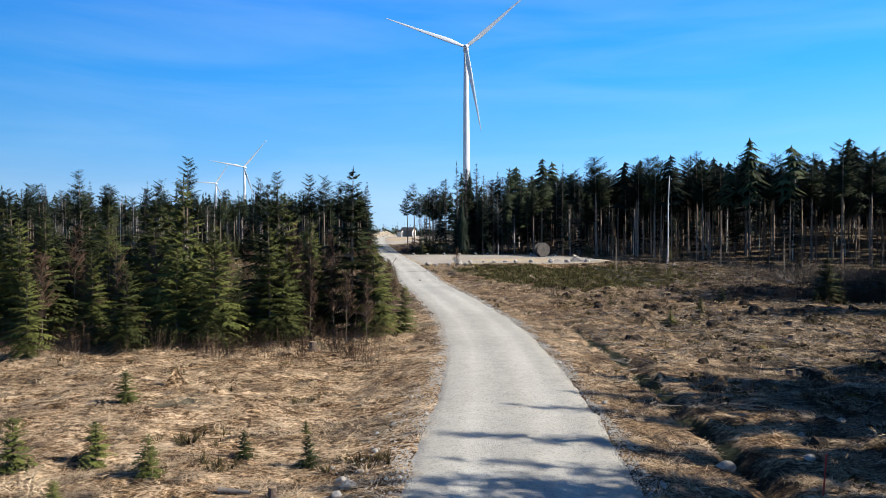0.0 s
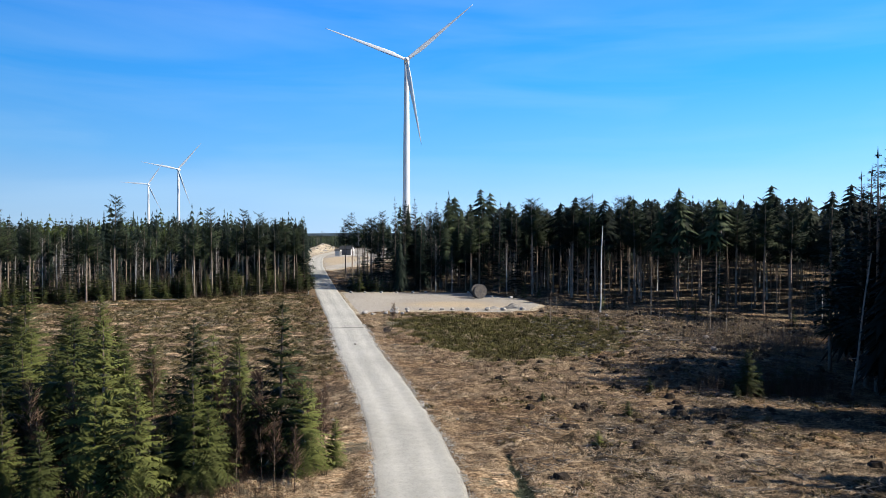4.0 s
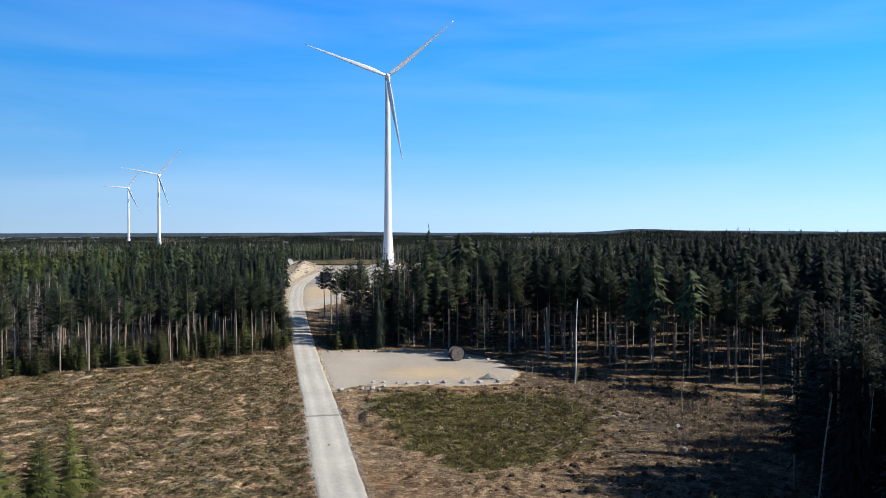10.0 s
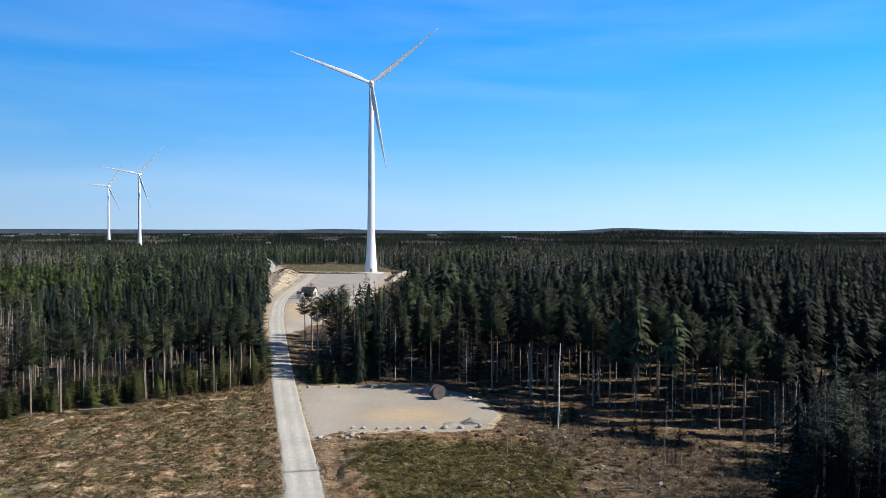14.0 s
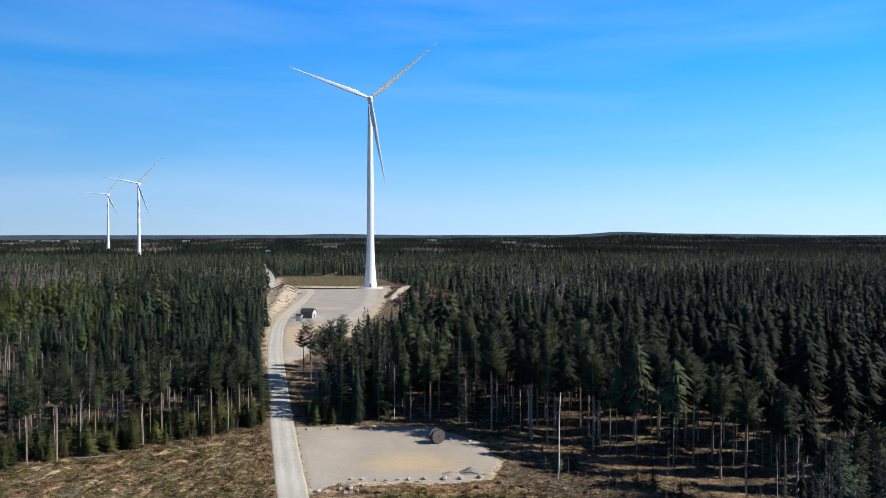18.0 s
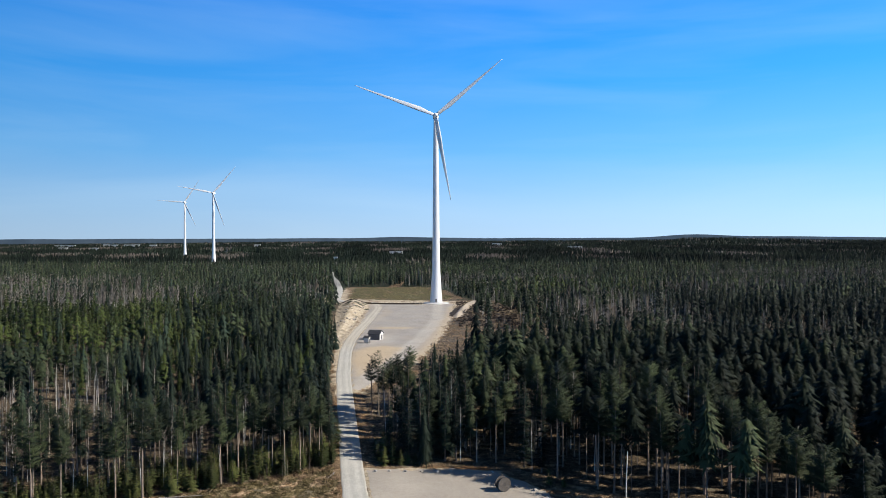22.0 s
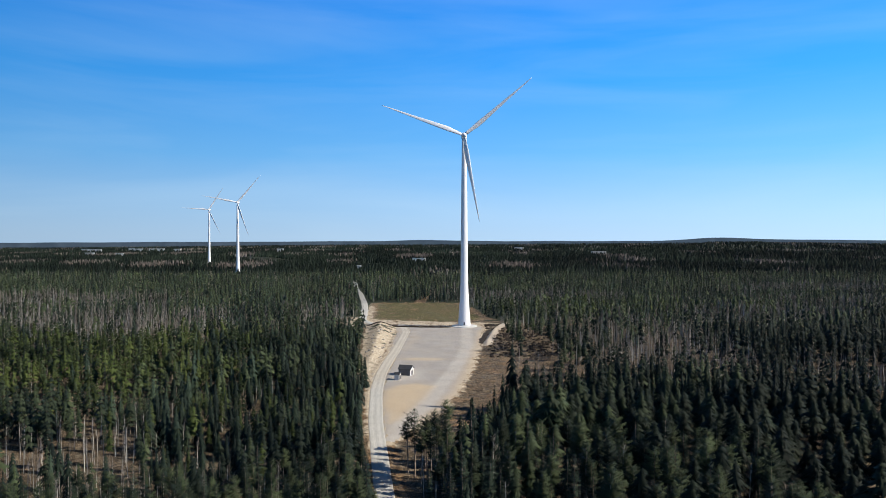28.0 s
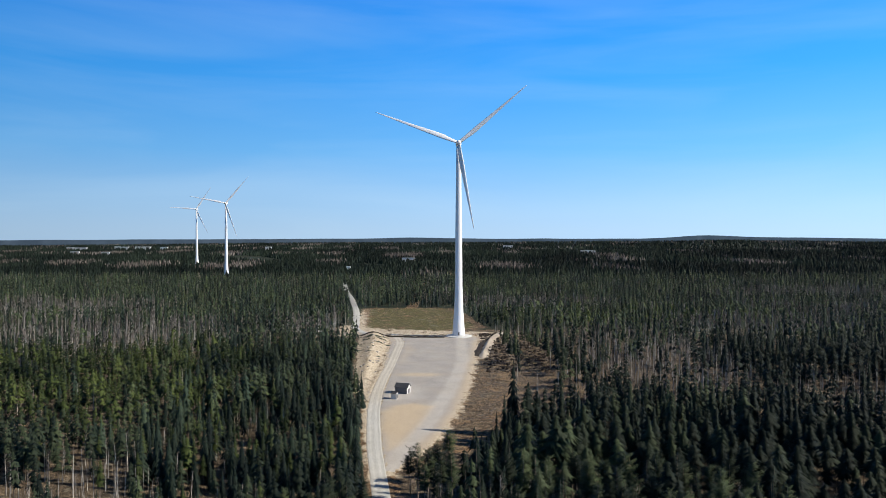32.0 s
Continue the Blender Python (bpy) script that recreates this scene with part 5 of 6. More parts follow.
def tussock(seed, n, rad, tall, leaf, wide):
    """A low cushion of leaves or blades that spill over its sides."""
    r, c = np.random.RandomState(seed), Clump()
    a, e = r.uniform(0, math.tau, n), np.arccos(r.uniform(0.05, 1, n))
    d = np.stack([np.cos(a) * np.sin(e), np.sin(a) * np.sin(e), np.cos(e)], 1)
    b = d * np.array([rad, rad, tall]) * r.uniform(0.55, 1.05, (n, 1))
    t = d * np.array([1, 1, 0.5]) + r.normal(0, 0.45, (n, 3)) - np.array([0, 0, 0.25])
    t /= np.linalg.norm(t, axis=1)[:, None]
    w = np.cross(t, r.normal(0, 1, (n, 3)))
    w *= wide / (np.linalg.norm(w, axis=1)[:, None] + 1e-9)
    c.tris(np.stack([b - w, b + w, b + t * leaf * r.uniform(0.6, 1.3, (n, 1))], 1), 0)
    return c


def cushions(name, kinds, box_, gap, keep, lo, hi, mat, label, cat, seed):
    r = np.random.RandomState(seed)
    x, y = dart(r, *box_, gap, lambda a, b: keep(a, b) & (inside(MOOR, a, b) > 0.5) & (inside(STORE, a, b) < -1.5) & (np.abs(a - road_x(b)) > HALF + 1.0) & (ditch(a, b) < 0.05) & (np.abs(a) < 10 + 0.74 * b))
    at = np.stack([x, y, height(x, y) - 0.05], 1)
    tone = np.clip(0.5 + 0.35 * waves(x, y, 7, seed) + r.uniform(-0.35, 0.35, len(x)), 0, 1)
    scatter(kinds, at, r.uniform(lo, hi, len(x)), r.uniform(0, 6.28, len(x)), r.randint(len(kinds), size=len(x)), tone, name, [mat], label, cat)


MAT_ = [tussock(160 + k, 40, 0.52, 0.32, 0.22, 0.05) for k in range(4)]
STRAWMAT = [tussock(170 + k, 48, 0.42, 0.22, 0.28, 0.013) for k in range(4)]
in_heath = lambda x, y: (inside(HEATH, x, y) > -4) & (waves(x, y, 9, 74) + 0.7 * waves(x, y, 3.1, 80) > -0.25)
cushions("heather_cushions", MAT_, (-105, -6, 55, 172), 1.25, in_heath, 0.5, 1.25, BROWNHEATH, "brown-green cushions of heather on the clearing", "heather", 181)
cushions("green_cushions", MAT_, (-8, 44, 82, 133), 1.0, lambda x, y: inside(GREEN, x, y) + 3 * waves(x, y, 5, 75) > 0, 0.4, 0.9, HEATHER, "green cushions of lingonberry and heather", "heather", 182)
cushions("dark_cushions", MAT_, (8, 62, 20, 130), 1.35, lambda x, y: (waves(x, y, 10, 84) + 0.6 * waves(x, y, 3.3, 85) > 0.15) & (x - road_x(y) > 7.5) & (inside(GREEN, x, y) < 0), 0.4, 1.15, BROWNHEATH, "dark brown heather cushions on the felled ground", "heather", 183)
cushions("straw_tussocks", STRAWMAT, (-40, 40, 13, 62), 0.95, lambda x, y: waves(x, y, 4, 86) + 0.5 * waves(x, y, 1.7, 87) > -0.1, 0.5, 1.3, STRAW, "bleached tussocks of dead grass beside the road", "grass", 184)
cushions("straw_tussocks_beyond", STRAWMAT, (-100, 60, 60, 165), 1.9, lambda x, y: waves(x, y, 8, 88) + 0.5 * waves(x, y, 3, 89) > 0.1, 0.8, 1.7, STRAW, "bleached grass tussocks across the clearing", "grass", 185)


# ---- shapes ----
def on(x, y, dz=0.0):
    return float(height(np.array(float(x)), np.array(float(y)))) + dz


def lathe(profile, sides=32, cap=True):
    """A turned shape from (radius, z) pairs."""
    bm = bmesh.new()
    rings = [[bm.verts.new((r * math.cos(k * math.tau / sides), r * math.sin(k * math.tau / sides), z)) for k in range(sides)] for r, z in profile]
    for a, b in zip(rings, rings[1:]):
        for k in range(sides):
            bm.faces.new((a[k], a[(k + 1) % sides], b[(k + 1) % sides], b[k]))
    if cap:
        bm.faces.new(rings[0][::-1])
        bm.faces.new(rings[-1])
    return bm


def box(x0, x1, y0, y1, z0, z1, bevel=0.02):
    bm = bmesh.new()
    bmesh.ops.create_cube(bm, size=1)
    for v in bm.verts:
        v.co = Vector((x0 + (v.co.x + 0.5) * (x1 - x0), y0 + (v.co.y + 0.5) * (y1 - y0), z0 + (v.co.z + 0.5) * (z1 - z0)))
    if bevel:
        bmesh.ops.bevel(bm, geom=list(bm.edges), offset=bevel, segments=1, affect="EDGES")
    return bm


def moved(bm, m):
    bmesh.ops.transform(bm, matrix=m, verts=bm.verts)
    return bm


# ---- wind turbines ----
def blade_mesh(length=62.0):
    """A lens-shaped aerofoil that twists, tapers and bends forward."""
    bm = bmesh.new()
    rings = []
    for q, chord, thick in ((0.0, 2.3, 1.0), (0.03, 2.3, 0.98), (0.09, 2.7, 0.62), (0.17, 3.5, 0.36), (0.25, 3.4, 0.29), (0.36, 2.9, 0.25), (0.5, 2.25, 0.22), (0.64, 1.7, 0.2), (0.78, 1.2, 0.18), (0.9, 0.8, 0.17), (0.97, 0.5, 0.16), (1.0, 0.10, 0.2)):
        tw = radians(16 * (1 - q) ** 2 + 4)
        ring = []
        for k in range(12):
            a = k * math.tau / 12
            x = (math.cos(a) * 0.5 - 0.12 * min(1, q * 6)) * chord
            y = math.sin(a) * 0.5 * chord * thick * (1.0 if math.cos(a) > 0 or q < 0.05 else 0.75)
            ring.append(bm.verts.new((-x * math.cos(tw) + y * math.sin(tw), -x * math.sin(tw) * 0.8 + y * math.cos(tw) - 1.8 * q * q, 1.2 + q * length)))
        rings.append(ring)
    for a, b in zip(rings, rings[1:]):
        for k in range(12):
            bm.faces.new((a[k], a[(k + 1) % 12], b[(k + 1) % 12], b[k]))
    bm.faces.new(rings[0][::-1])
    bm.faces.new(rings[-1])
    return bm


def turbine(x, y, z, hub_z, angle, turn, label, fine=True):
    """Tower with a flared concrete foot, nacelle, hub and three blades; the rotor faces -y."""
    t = new("wind_turbine")
    t.location, t.rotation_euler = (x, y, z), (0, 0, radians(turn))
    H = hub_z - z
    s = 48 if fine else 20
    part("tower", lathe([(4.75, 0), (4.55, 2), (4.2, 6), (3.75, 12), (3.35, 18), (3.0, 25), (2.8, 32), (2.62, 45), (2.5, 60), (2.35, 80), (2.1, 100), (1.85, 120), (1.65, H - 2.4)], s), WHITE, t, smooth=True)
    for k, h in enumerate((32, 58, 84, 110)):
        r = np.interp(h, (32, 60, 80, 100, 120), (2.8, 2.5, 2.35, 2.1, 1.85))
        part("flange", lathe([(r - 0.05, h - 0.12), (r + 0.035, h - 0.1), (r + 0.035, h + 0.1), (r - 0.05, h + 0.12)], s, False), WHITE, t)
    part("foundation", lathe([(9.5, -0.4), (9.3, 0.25), (8.4, 0.45), (4.7, 0.75)], s), CONCRETE, t, "round pale concrete foundation")
    nac = bmesh.new()
    prof = ((-2.6, 1.55), (-1.6, 1.9), (1.0, 2.05), (6.0, 2.0), (9.0, 1.8), (10.2, 1.3))
    rings = []
    for py, r in prof:
        rings.append([nac.verts.new((r * np.sign(math.cos(a)) * abs(math.cos(a)) ** 0.6, py, H + r * np.sign(math.sin(a)) * abs(math.sin(a)) ** 0.6)) for a in np.arange(20) * math.tau / 20])
    for a, b in zip(rings, rings[1:]):
        for k in range(20):
            nac.faces.new((a[k], b[k], b[(k + 1) % 20], a[(k + 1) % 20]))
    nac.faces.new(rings[0])
    nac.faces.new(rings[-1][::-1])
    part("nacelle", nac, WHITE, t, smooth=True)
    hub = part("hub", moved(lathe([(1.5, -1.5), (1.75, -0.6), (1.8, 0.6), (1.6, 1.5), (1.1, 2.2), (0.45, 2.6)], 24), pose(0, -4.2, H, 90, 0, 0)), WHITE, t, smooth=True)
    first = None
    for k in range(3):
        m = pose(0, -4.2, H, 0, angle + 120 * k, 0)
        if first is None:
            first = part("blade", moved(blade_mesh(), Matrix()), WHITE, t, "long tapering white rotor blade", smooth=True)
            first.matrix_local = m
        else:
            b = first.copy()
            scene.collection.objects.link(b)
            b.parent, b.matrix_local = t, m
    if fine:
        part("door", box(-0.55, 0.55, -4.72, -4.3, 1.1, 3.4, 0.03), DARKWALL, t, "grey steel door in the tower's foot")
        part("stair", box(-0.8, 0.8, -6.6, -4.6, 0.4, 1.05, 0.03), CONCRETE, t)
    return tagged(t, label, "wind turbine", "wind turbines")


turbine(-2.4, 528, 6.9, 145.2, 50, 0, "tall white wind turbine with a flared foot on gravel")
turbine(-408.7, 1277, on(-408, 1277), 133.7, 41, 4, "white wind turbine standing in the far forest", False)
turbine(-610.4, 1691, on(-610, 1691), 136.7, 34, 4, "white wind turbine farther off in the forest", False)


# ---- boulders, mounds, stumps ----
def rock(seed, sx, sy, sz, sub=2, rough=0.28):
    r = random.Random(seed)
    bm = bmesh.new()
    bmesh.ops.create_icosphere(bm, subdivisions=sub, radius=1)
    cuts = [(Vector((r.uniform(-1, 1), r.uniform(-1, 1), r.uniform(-0.6, 1))).normalized(), r.uniform(0.62, 0.9)) for _ in range(7)]
    for v in bm.verts:
        for n, d in cuts:
            over = v.co.dot(n) - d
            if over > 0:
                v.co -= n * over * 0.9
        v.co *= 1 + rough * 0.4 * noise.noise(v.co * 1.7 + Vector((seed, 0, 0)))
        v.co = Vector((v.co.x * sx, v.co.y * sy, v.co.z * sz))
    return bm


ROCKS = []
for s in range(5):
    bm = rock(s, 0.62, 0.5, 0.42)
    me = bpy.data.meshes.new("boulder")
    bm.to_mesh(me)
    bm.free()
    me.materials.append(STONE)
    ROCKS.append(me)


def boulder(x, y, s, label, group, sink=0.12):
    ob = new("boulder", ROCKS[rng.randint(5)])
    ob.location, ob.rotation_euler, ob.scale = (x, y, on(x, y, 0.34 * s - sink * s)), (0, 0, rng.uniform(0, 6.28)), (s * 0.85, s * 0.85, s * 0.8)
    tagged(ob, label, "boulder", group)


for x, y, s in ((-2.3, 135.2, 0.9), (-0.3, 134.8, 0.9), (2.2, 134.4, 0.7), (4.2, 134.2, 0.8), (6.3, 134.2, 0.9), (8.2, 134, 1.0), (11, 134, 1.1), (14.8, 133.8, 1.3), (17.8, 133.6, 1.2), (21.5, 134, 1.2)):
    boulder(x, y, s, "pale boulder lining the front of the gravel yard", "boulders along the storage yard")
for x, y, s in ((-13.6, 167.5, 0.9), (-10.3, 167.6, 0.85), (-6.5, 167.4, 0.9), (-2.9, 167.2, 0.7), (0.9, 166.9, 1.05), (3.9, 167.6, 0.9), (13.9, 166.8, 0.9), (18.3, 157.5, 0.9), (22.3, 155.4, 1.0)):
    boulder(x, y, s, "pale boulder along the back of the gravel yard", "boulders along the storage yard")
for x, y, s in ((-4.2, 131, 1.0), (-2.4, 131.2, 1.3), (-8, 130, 1.2), (-6.6, 129.6, 0.7), (-1.2, 130, 0.9), (-0.2, 132.3, 0.8), (41.3, 94.5, 1.1), (36, 128, 0.8), (-7.4, 100, 0.5), (45, 106, 1.0), (22, 108, 0.6), (28, 99, 0.5), (-21.5, 186, 0.6)):
    boulder(x, y, s, "pale stone lying in dead grass", "stones on the clearing")
for x, y, s in ((-3.6, 18.6, 0.42), (-3.9, 19.3, 0.34), (-3.5, 19.8, 0.26), (-3.8, 18.0, 0.3), (-3.3, 21.6, 0.22), (-3.1, 24.6, 0.24), (-3.4, 26.4, 0.2), (-4.4, 20.6, 0.2), (4.6, 27.2, 0.24), (5.2, 26.3, 0.2), (6.8, 20.8, 0.55), (9.8, 29.5, 0.3), (10.4, 24, 0.25), (4.9, 31.5, 0.2), (3.9, 16.9, 0.3), (4.4, 18.4, 0.2), (8.3, 33, 0.22), (-12.2, 17.4, 0.3), (9.5, 21.5, 0.4), (12.7, 26, 0.35), (-6.2, 60, 0.45), (-6.6, 66, 0.4), (4.2, 60, 0.3), (3.2, 75, 0.35), (-9.6, 84, 0.4)):
    boulder(x, y, s, "small grey stone beside the road", "stones beside the road", 0.2)


def mound(name, x, y, rx, ry, h, mat, label, seed):
    n = 26
    bm = bmesh.new()
    rings = []
    for i in range(9):
        q = i / 8
        rings.append([bm.verts.new((q * rx * math.cos(a), q * ry * math.sin(a), h * (1 - q) ** 1.15 * (1 + 0.25 * noise.noise(Vector((q * 3 * math.cos(a) + seed, q * 3 * math.sin(a), 0)))) - 0.1 * q)) for a in np.arange(n) * math.tau / n])
    for a, b in zip(rings[1:], rings[2:]):
        for k in range(n):
            bm.faces.new((a[k], b[k], b[(k + 1) % n], a[(k + 1) % n]))
    top = bm.verts.new((0, 0, h))
    for k in range(n):
        bm.faces.new((top, rings[1][k], rings[1][(k + 1) % n]))
    bmesh.ops.delete(bm, geom=rings[0], context="VERTS")
    ob = part(name, bm, mat, smooth=True)
    ob.location = (x, y, on(x, y, 0.0))
    tagged(ob, label, "mound")


mound("gravel_heap", 20.3, 137.2, 2.7, 2.0, 1.05, HEAPGRAVEL, "heap of grey gravel on the yard", 1)
mound("sand_heap", 16.3, 136.6, 2.2, 1.6, 0.5, PAD, "low heap of pale sand beside the gravel heap", 2)


def stump(x, y, r, h):
    bm = lathe([(r * 1.5, -0.1), (r * 1.15, 0.08), (r, h * 0.6), (r * 0.97, h)], 12)
    for v in bm.verts:
        v.co.x *= 1 + 0.15 * noise.noise(v.co * 4 + Vector((x, y, 0)))
    st = part("stump", bm, BARK)
    st.location = (x, y, on(x, y))
    part("cut_face", lathe([(r * 0.9, h), (r * 0.5, h + 0.012)], 12), CUTWOOD, st, "pale cut face")
    tagged(st, "weathered tree stump standing in the clearing", "stump", "stumps")


for x, y, r, h in ((11.1, 30.3, 0.2, 0.55), (-5.4, 17.9, 0.11, 0.3), (-9.5, 41, 0.22, 0.5), (14.5, 34, 0.2, 0.3), (19, 44, 0.2, 0.3), (22.5, 52, 0.22, 0.35), (17.5, 27, 0.18, 0.3), (31, 96, 0.25, 0.4), (33, 104, 0.25, 0.45), (28, 108, 0.22, 0.4), (38, 99, 0.25, 0.4), (26, 84, 0.22, 0.35), (40, 110, 0.24, 0.4), (34.5, 91, 0.25, 0.4), (-24, 62, 0.2, 0.35), (-30, 92, 0.2, 0.3)):
    stump(x, y, r, h)


def log(x, y, turn, length, r, label, mat=WOODGREY):
    c = Clump()
    n = 7
    q = np.linspace(0, 1, n)
    c.tube(np.stack([q * length, 0.05 * length * np.sin(q * 3 + x), 0 * q], 1), r * (1 - 0.4 * q), 8, 0)
    V, F, S = c.done()
    ob = new("fallen_branch", mesh_of("fallen_branch", V, F, [mat], smooth=True))
    ob.location, ob.rotation_euler = (x, y, on(x, y, r * 0.9)), (0, 0, radians(turn))
    tagged(ob, label, "branch", "fallen branches")


for x, y, turn, l, r in ((-6.9, 18.3, -15, 0.9, 0.08), (-5.5, 26.2, 35, 1.0, 0.035), (-3.5, 22.0, 20, 1.1, 0.03), (-2.6, 101, 10, 2.5, 0.08), (36, 112, 20, 4, 0.12), (30, 101, -30, 3, 0.1), (-58, 152, 3, 9, 0.14), (-24, 163, 80, 5, 0.1), (24, 77, 10, 3, 0.1), (15, 40, 30, 2.5, 0.07), (20, 33, -20, 2.2, 0.06), (38, 104, -10, 3.5, 0.12)):
    log(x, y, turn, l, r, "bleached fallen branch on the ground")

# slash: broken twigs left by the felling
SLASHBITS = []
for s in range(3):
    r, c = np.random.RandomState(80 + s), Clump()
    for k in range(9):
        b = r.normal(0, 0.6, 3) * np.array([1, 1, 0.15]) + np.array([0, 0, 0.12])
        d = r.normal(0, 1, 3) * np.array([1, 1, 0.15])
        d *= r.uniform(0.2, 0.8) / np.linalg.norm(d)
        c.tube([b, b + d], (0.026, 0.010), 3, 0)
    SLASHBITS.append(c)
r_ = np.random.RandomState(81)
x = np.concatenate([r_.uniform(20, 62, 420), r_.uniform(6, 30, 160), r_.uniform(-16, 32, 260), r_.uniform(-60, -10, 120)])
y = np.concatenate([r_.uniform(60, 130, 420), r_.uniform(22, 60, 160), r_.uniform(290, 520, 260), r_.uniform(20, 150, 120)])
k = ((inside(MOOR, x, y) > 0) | (inside(SLASH, x, y) > 0)) & (np.abs(x - road_x(y)) > 4) & (inside(STORE, x, y) < -1)
x, y = x[k], y[k]
x, y = np.concatenate([x, r_.uniform(-5, 42, 500)]), np.concatenate([y, r_.uniform(300, 540, 500)])
k = (y < 290) | (inside(SLASH, x, y) > 1.5)
x, y = x[k], y[k]
scatter(SLASHBITS, np.stack([x, y, height(x, y)], 1), r_.uniform(0.6, 1.6, len(x)) * (1 + 0.9 * (y > 290)), r_.uniform(0, 6.28, len(x)), r_.randint(3, size=len(x)), r_.uniform(size=len(x)), "felling_slash", [WOODGREY], "grey twigs and tops left by felling", "slash")

# pale chips, bark and split tops over the felled ground
x, y = r_.uniform(16, 66, 900), r_.uniform(66, 135, 900)
k = (inside(SLASH_RIGHT, x, y) > -4) & (inside(MOOR, x, y) > 0) & (inside(STORE, x, y) < -1) & (inside(GREEN, x, y) < 1)
x, y = x[k], y[k]
u, v = r_.uniform(-12, 70, 2600), r_.uniform(285, 550, 2600)
k = inside(SLASH, u, v) > 1.5
x, y = np.concatenate([x, u[k]]), np.concatenate([y, v[k]])
scatter(SLASHBITS, np.stack([x, y, height(x, y)], 1), r_.uniform(0.35, 1.1, len(x)) * (1 + 1.2 * (y > 280)), r_.uniform(0, 6.28, len(x)), r_.randint(3, size=len(x)), r_.uniform(size=len(x)), "wood_chips", [CUTWOOD], "pale split tops and bark strewn by felling", "slash")

# clods of peat and root plates thrown up by the machines
CLOD = []
for s in range(4):
    r, c = np.random.RandomState(85 + s), Clump()
    a = np.arange(7) * math.tau / 7
    low = np.stack([np.cos(a) * r.uniform(0.7, 1.3, 7), np.sin(a) * r.uniform(0.7, 1.3, 7), np.full(7, -0.15)], 1)
    up = np.stack([low[:, 0] * 0.55 + r.normal(0, 0.1, 7), low[:, 1] * 0.55 + r.normal(0, 0.1, 7), r.uniform(0.3, 0.75, 7)], 1)
    nxt = np.roll(np.arange(7), -1)
    c.tris(np.concatenate([np.stack([low, low[nxt], up], 1), np.stack([low[nxt], up[nxt], up], 1), np.stack([up, up[nxt], np.tile(up.mean(0) + (0, 0, 0.05), (7, 1))], 1)]), 0)
    CLOD.append(c)
x, y = r_.uniform(9, 66, 1100), r_.uniform(20, 132, 1100)
k = (inside(MOOR, x, y) > 1) & (np.abs(x - road_x(y)) > 9) & (inside(STORE, x, y) < -2) & (inside(GREEN, x, y) < 0) & ((inside(SLASH_RIGHT, x, y) > -8) | (r_.uniform(size=1100) < 0.45))
x, y = x[k], y[k]
scatter(CLOD, np.stack([x, y, height(x, y)], 1), r_.uniform(0.25, 0.8, len(x)) ** 2, r_.uniform(0, 6.28, len(x)), r_.randint(4, size=len(x)), r_.uniform(size=len(x)), "peat_clods", [DARKSOIL], "dark clods of peat and roots on the felled ground", "soil")

# ---- single things ----
def snag(name, x, y, h, r, lean, mat, label, broken=True, bar=0.0):
    c = Clump()
    q = np.linspace(0, 1, 9)
    c.tube(np.stack([lean * h * q + 0.08 * np.sin(q * 7), 0.05 * np.sin(q * 5 + 1), q * h - 0.1], 1), r * (1 - (0.55 if broken else 0.9) * q), 8, 0)
    V, F, S = c.only(0)
    t = new(name)
    t.location = (x, y, on(x, y))
    new("trunk", mesh_of("trunk", V, F, [mat], smooth=True)).parent = t
    for k in range(7):
        z, a = h * (0.45 + 0.07 * k), k * 2.4
        w = Clump()
        w.tube([(lean * z, 0, z), (lean * z + 0.5 * math.cos(a), 0.5 * math.sin(a), z + 0.25)], (0.03, 0.008), 4, 0)
        V, F, S = w.done()
        new("branch_stub", mesh_of("branch_stub", V, F, [mat])).parent = t
    if bar:
        w = Clump()
        w.tube([(lean * bar - 0.1, 0, bar), (lean * bar - 0.9, 0.1, bar + 0.02)], (0.045, 0.02), 5, 0)
        V, F, S = w.done()
        new("dead_bough", mesh_of("dead_bough", V, F, [mat])).parent = t
    tagged(t, label, "dead tree", "standing dead trees")


snag("dead_birch", 36.1, 132.9, 16.4, 0.17, 0.02, BIRCHBARK, "dead white birch trunk with its top broken off")
snag("dead_pine", 43.3, 67.7, 14.0, 0.12, 0.12, WOODGREY, "bare leaning grey pine trunk before dark spruces", True, 3.6)
for x, y, h, lean in ((33, 352, 13.5, 0.01), (41, 338, 15.0, -0.02), (44, 366, 14.0, 0.03), (50, 345, 16.0, 0.0), (53, 389, 15.5, -0.01), (57, 362, 14.5, 0.02), (61, 402, 16.5, 0.01), (62, 377, 15.0, -0.03), (66, 425, 16.0, 0.0), (47, 410, 13.0, 0.02), (55, 448, 15.0, 0.01), (64, 352, 17.0, -0.01), (38, 322, 14.0, 0.02), (68, 396, 17.0, 0.0)):
    snag("standing_birch", x, y, h, 0.15, lean, GREYBIRCH, "thin pale birch stem still standing on felled ground", False)

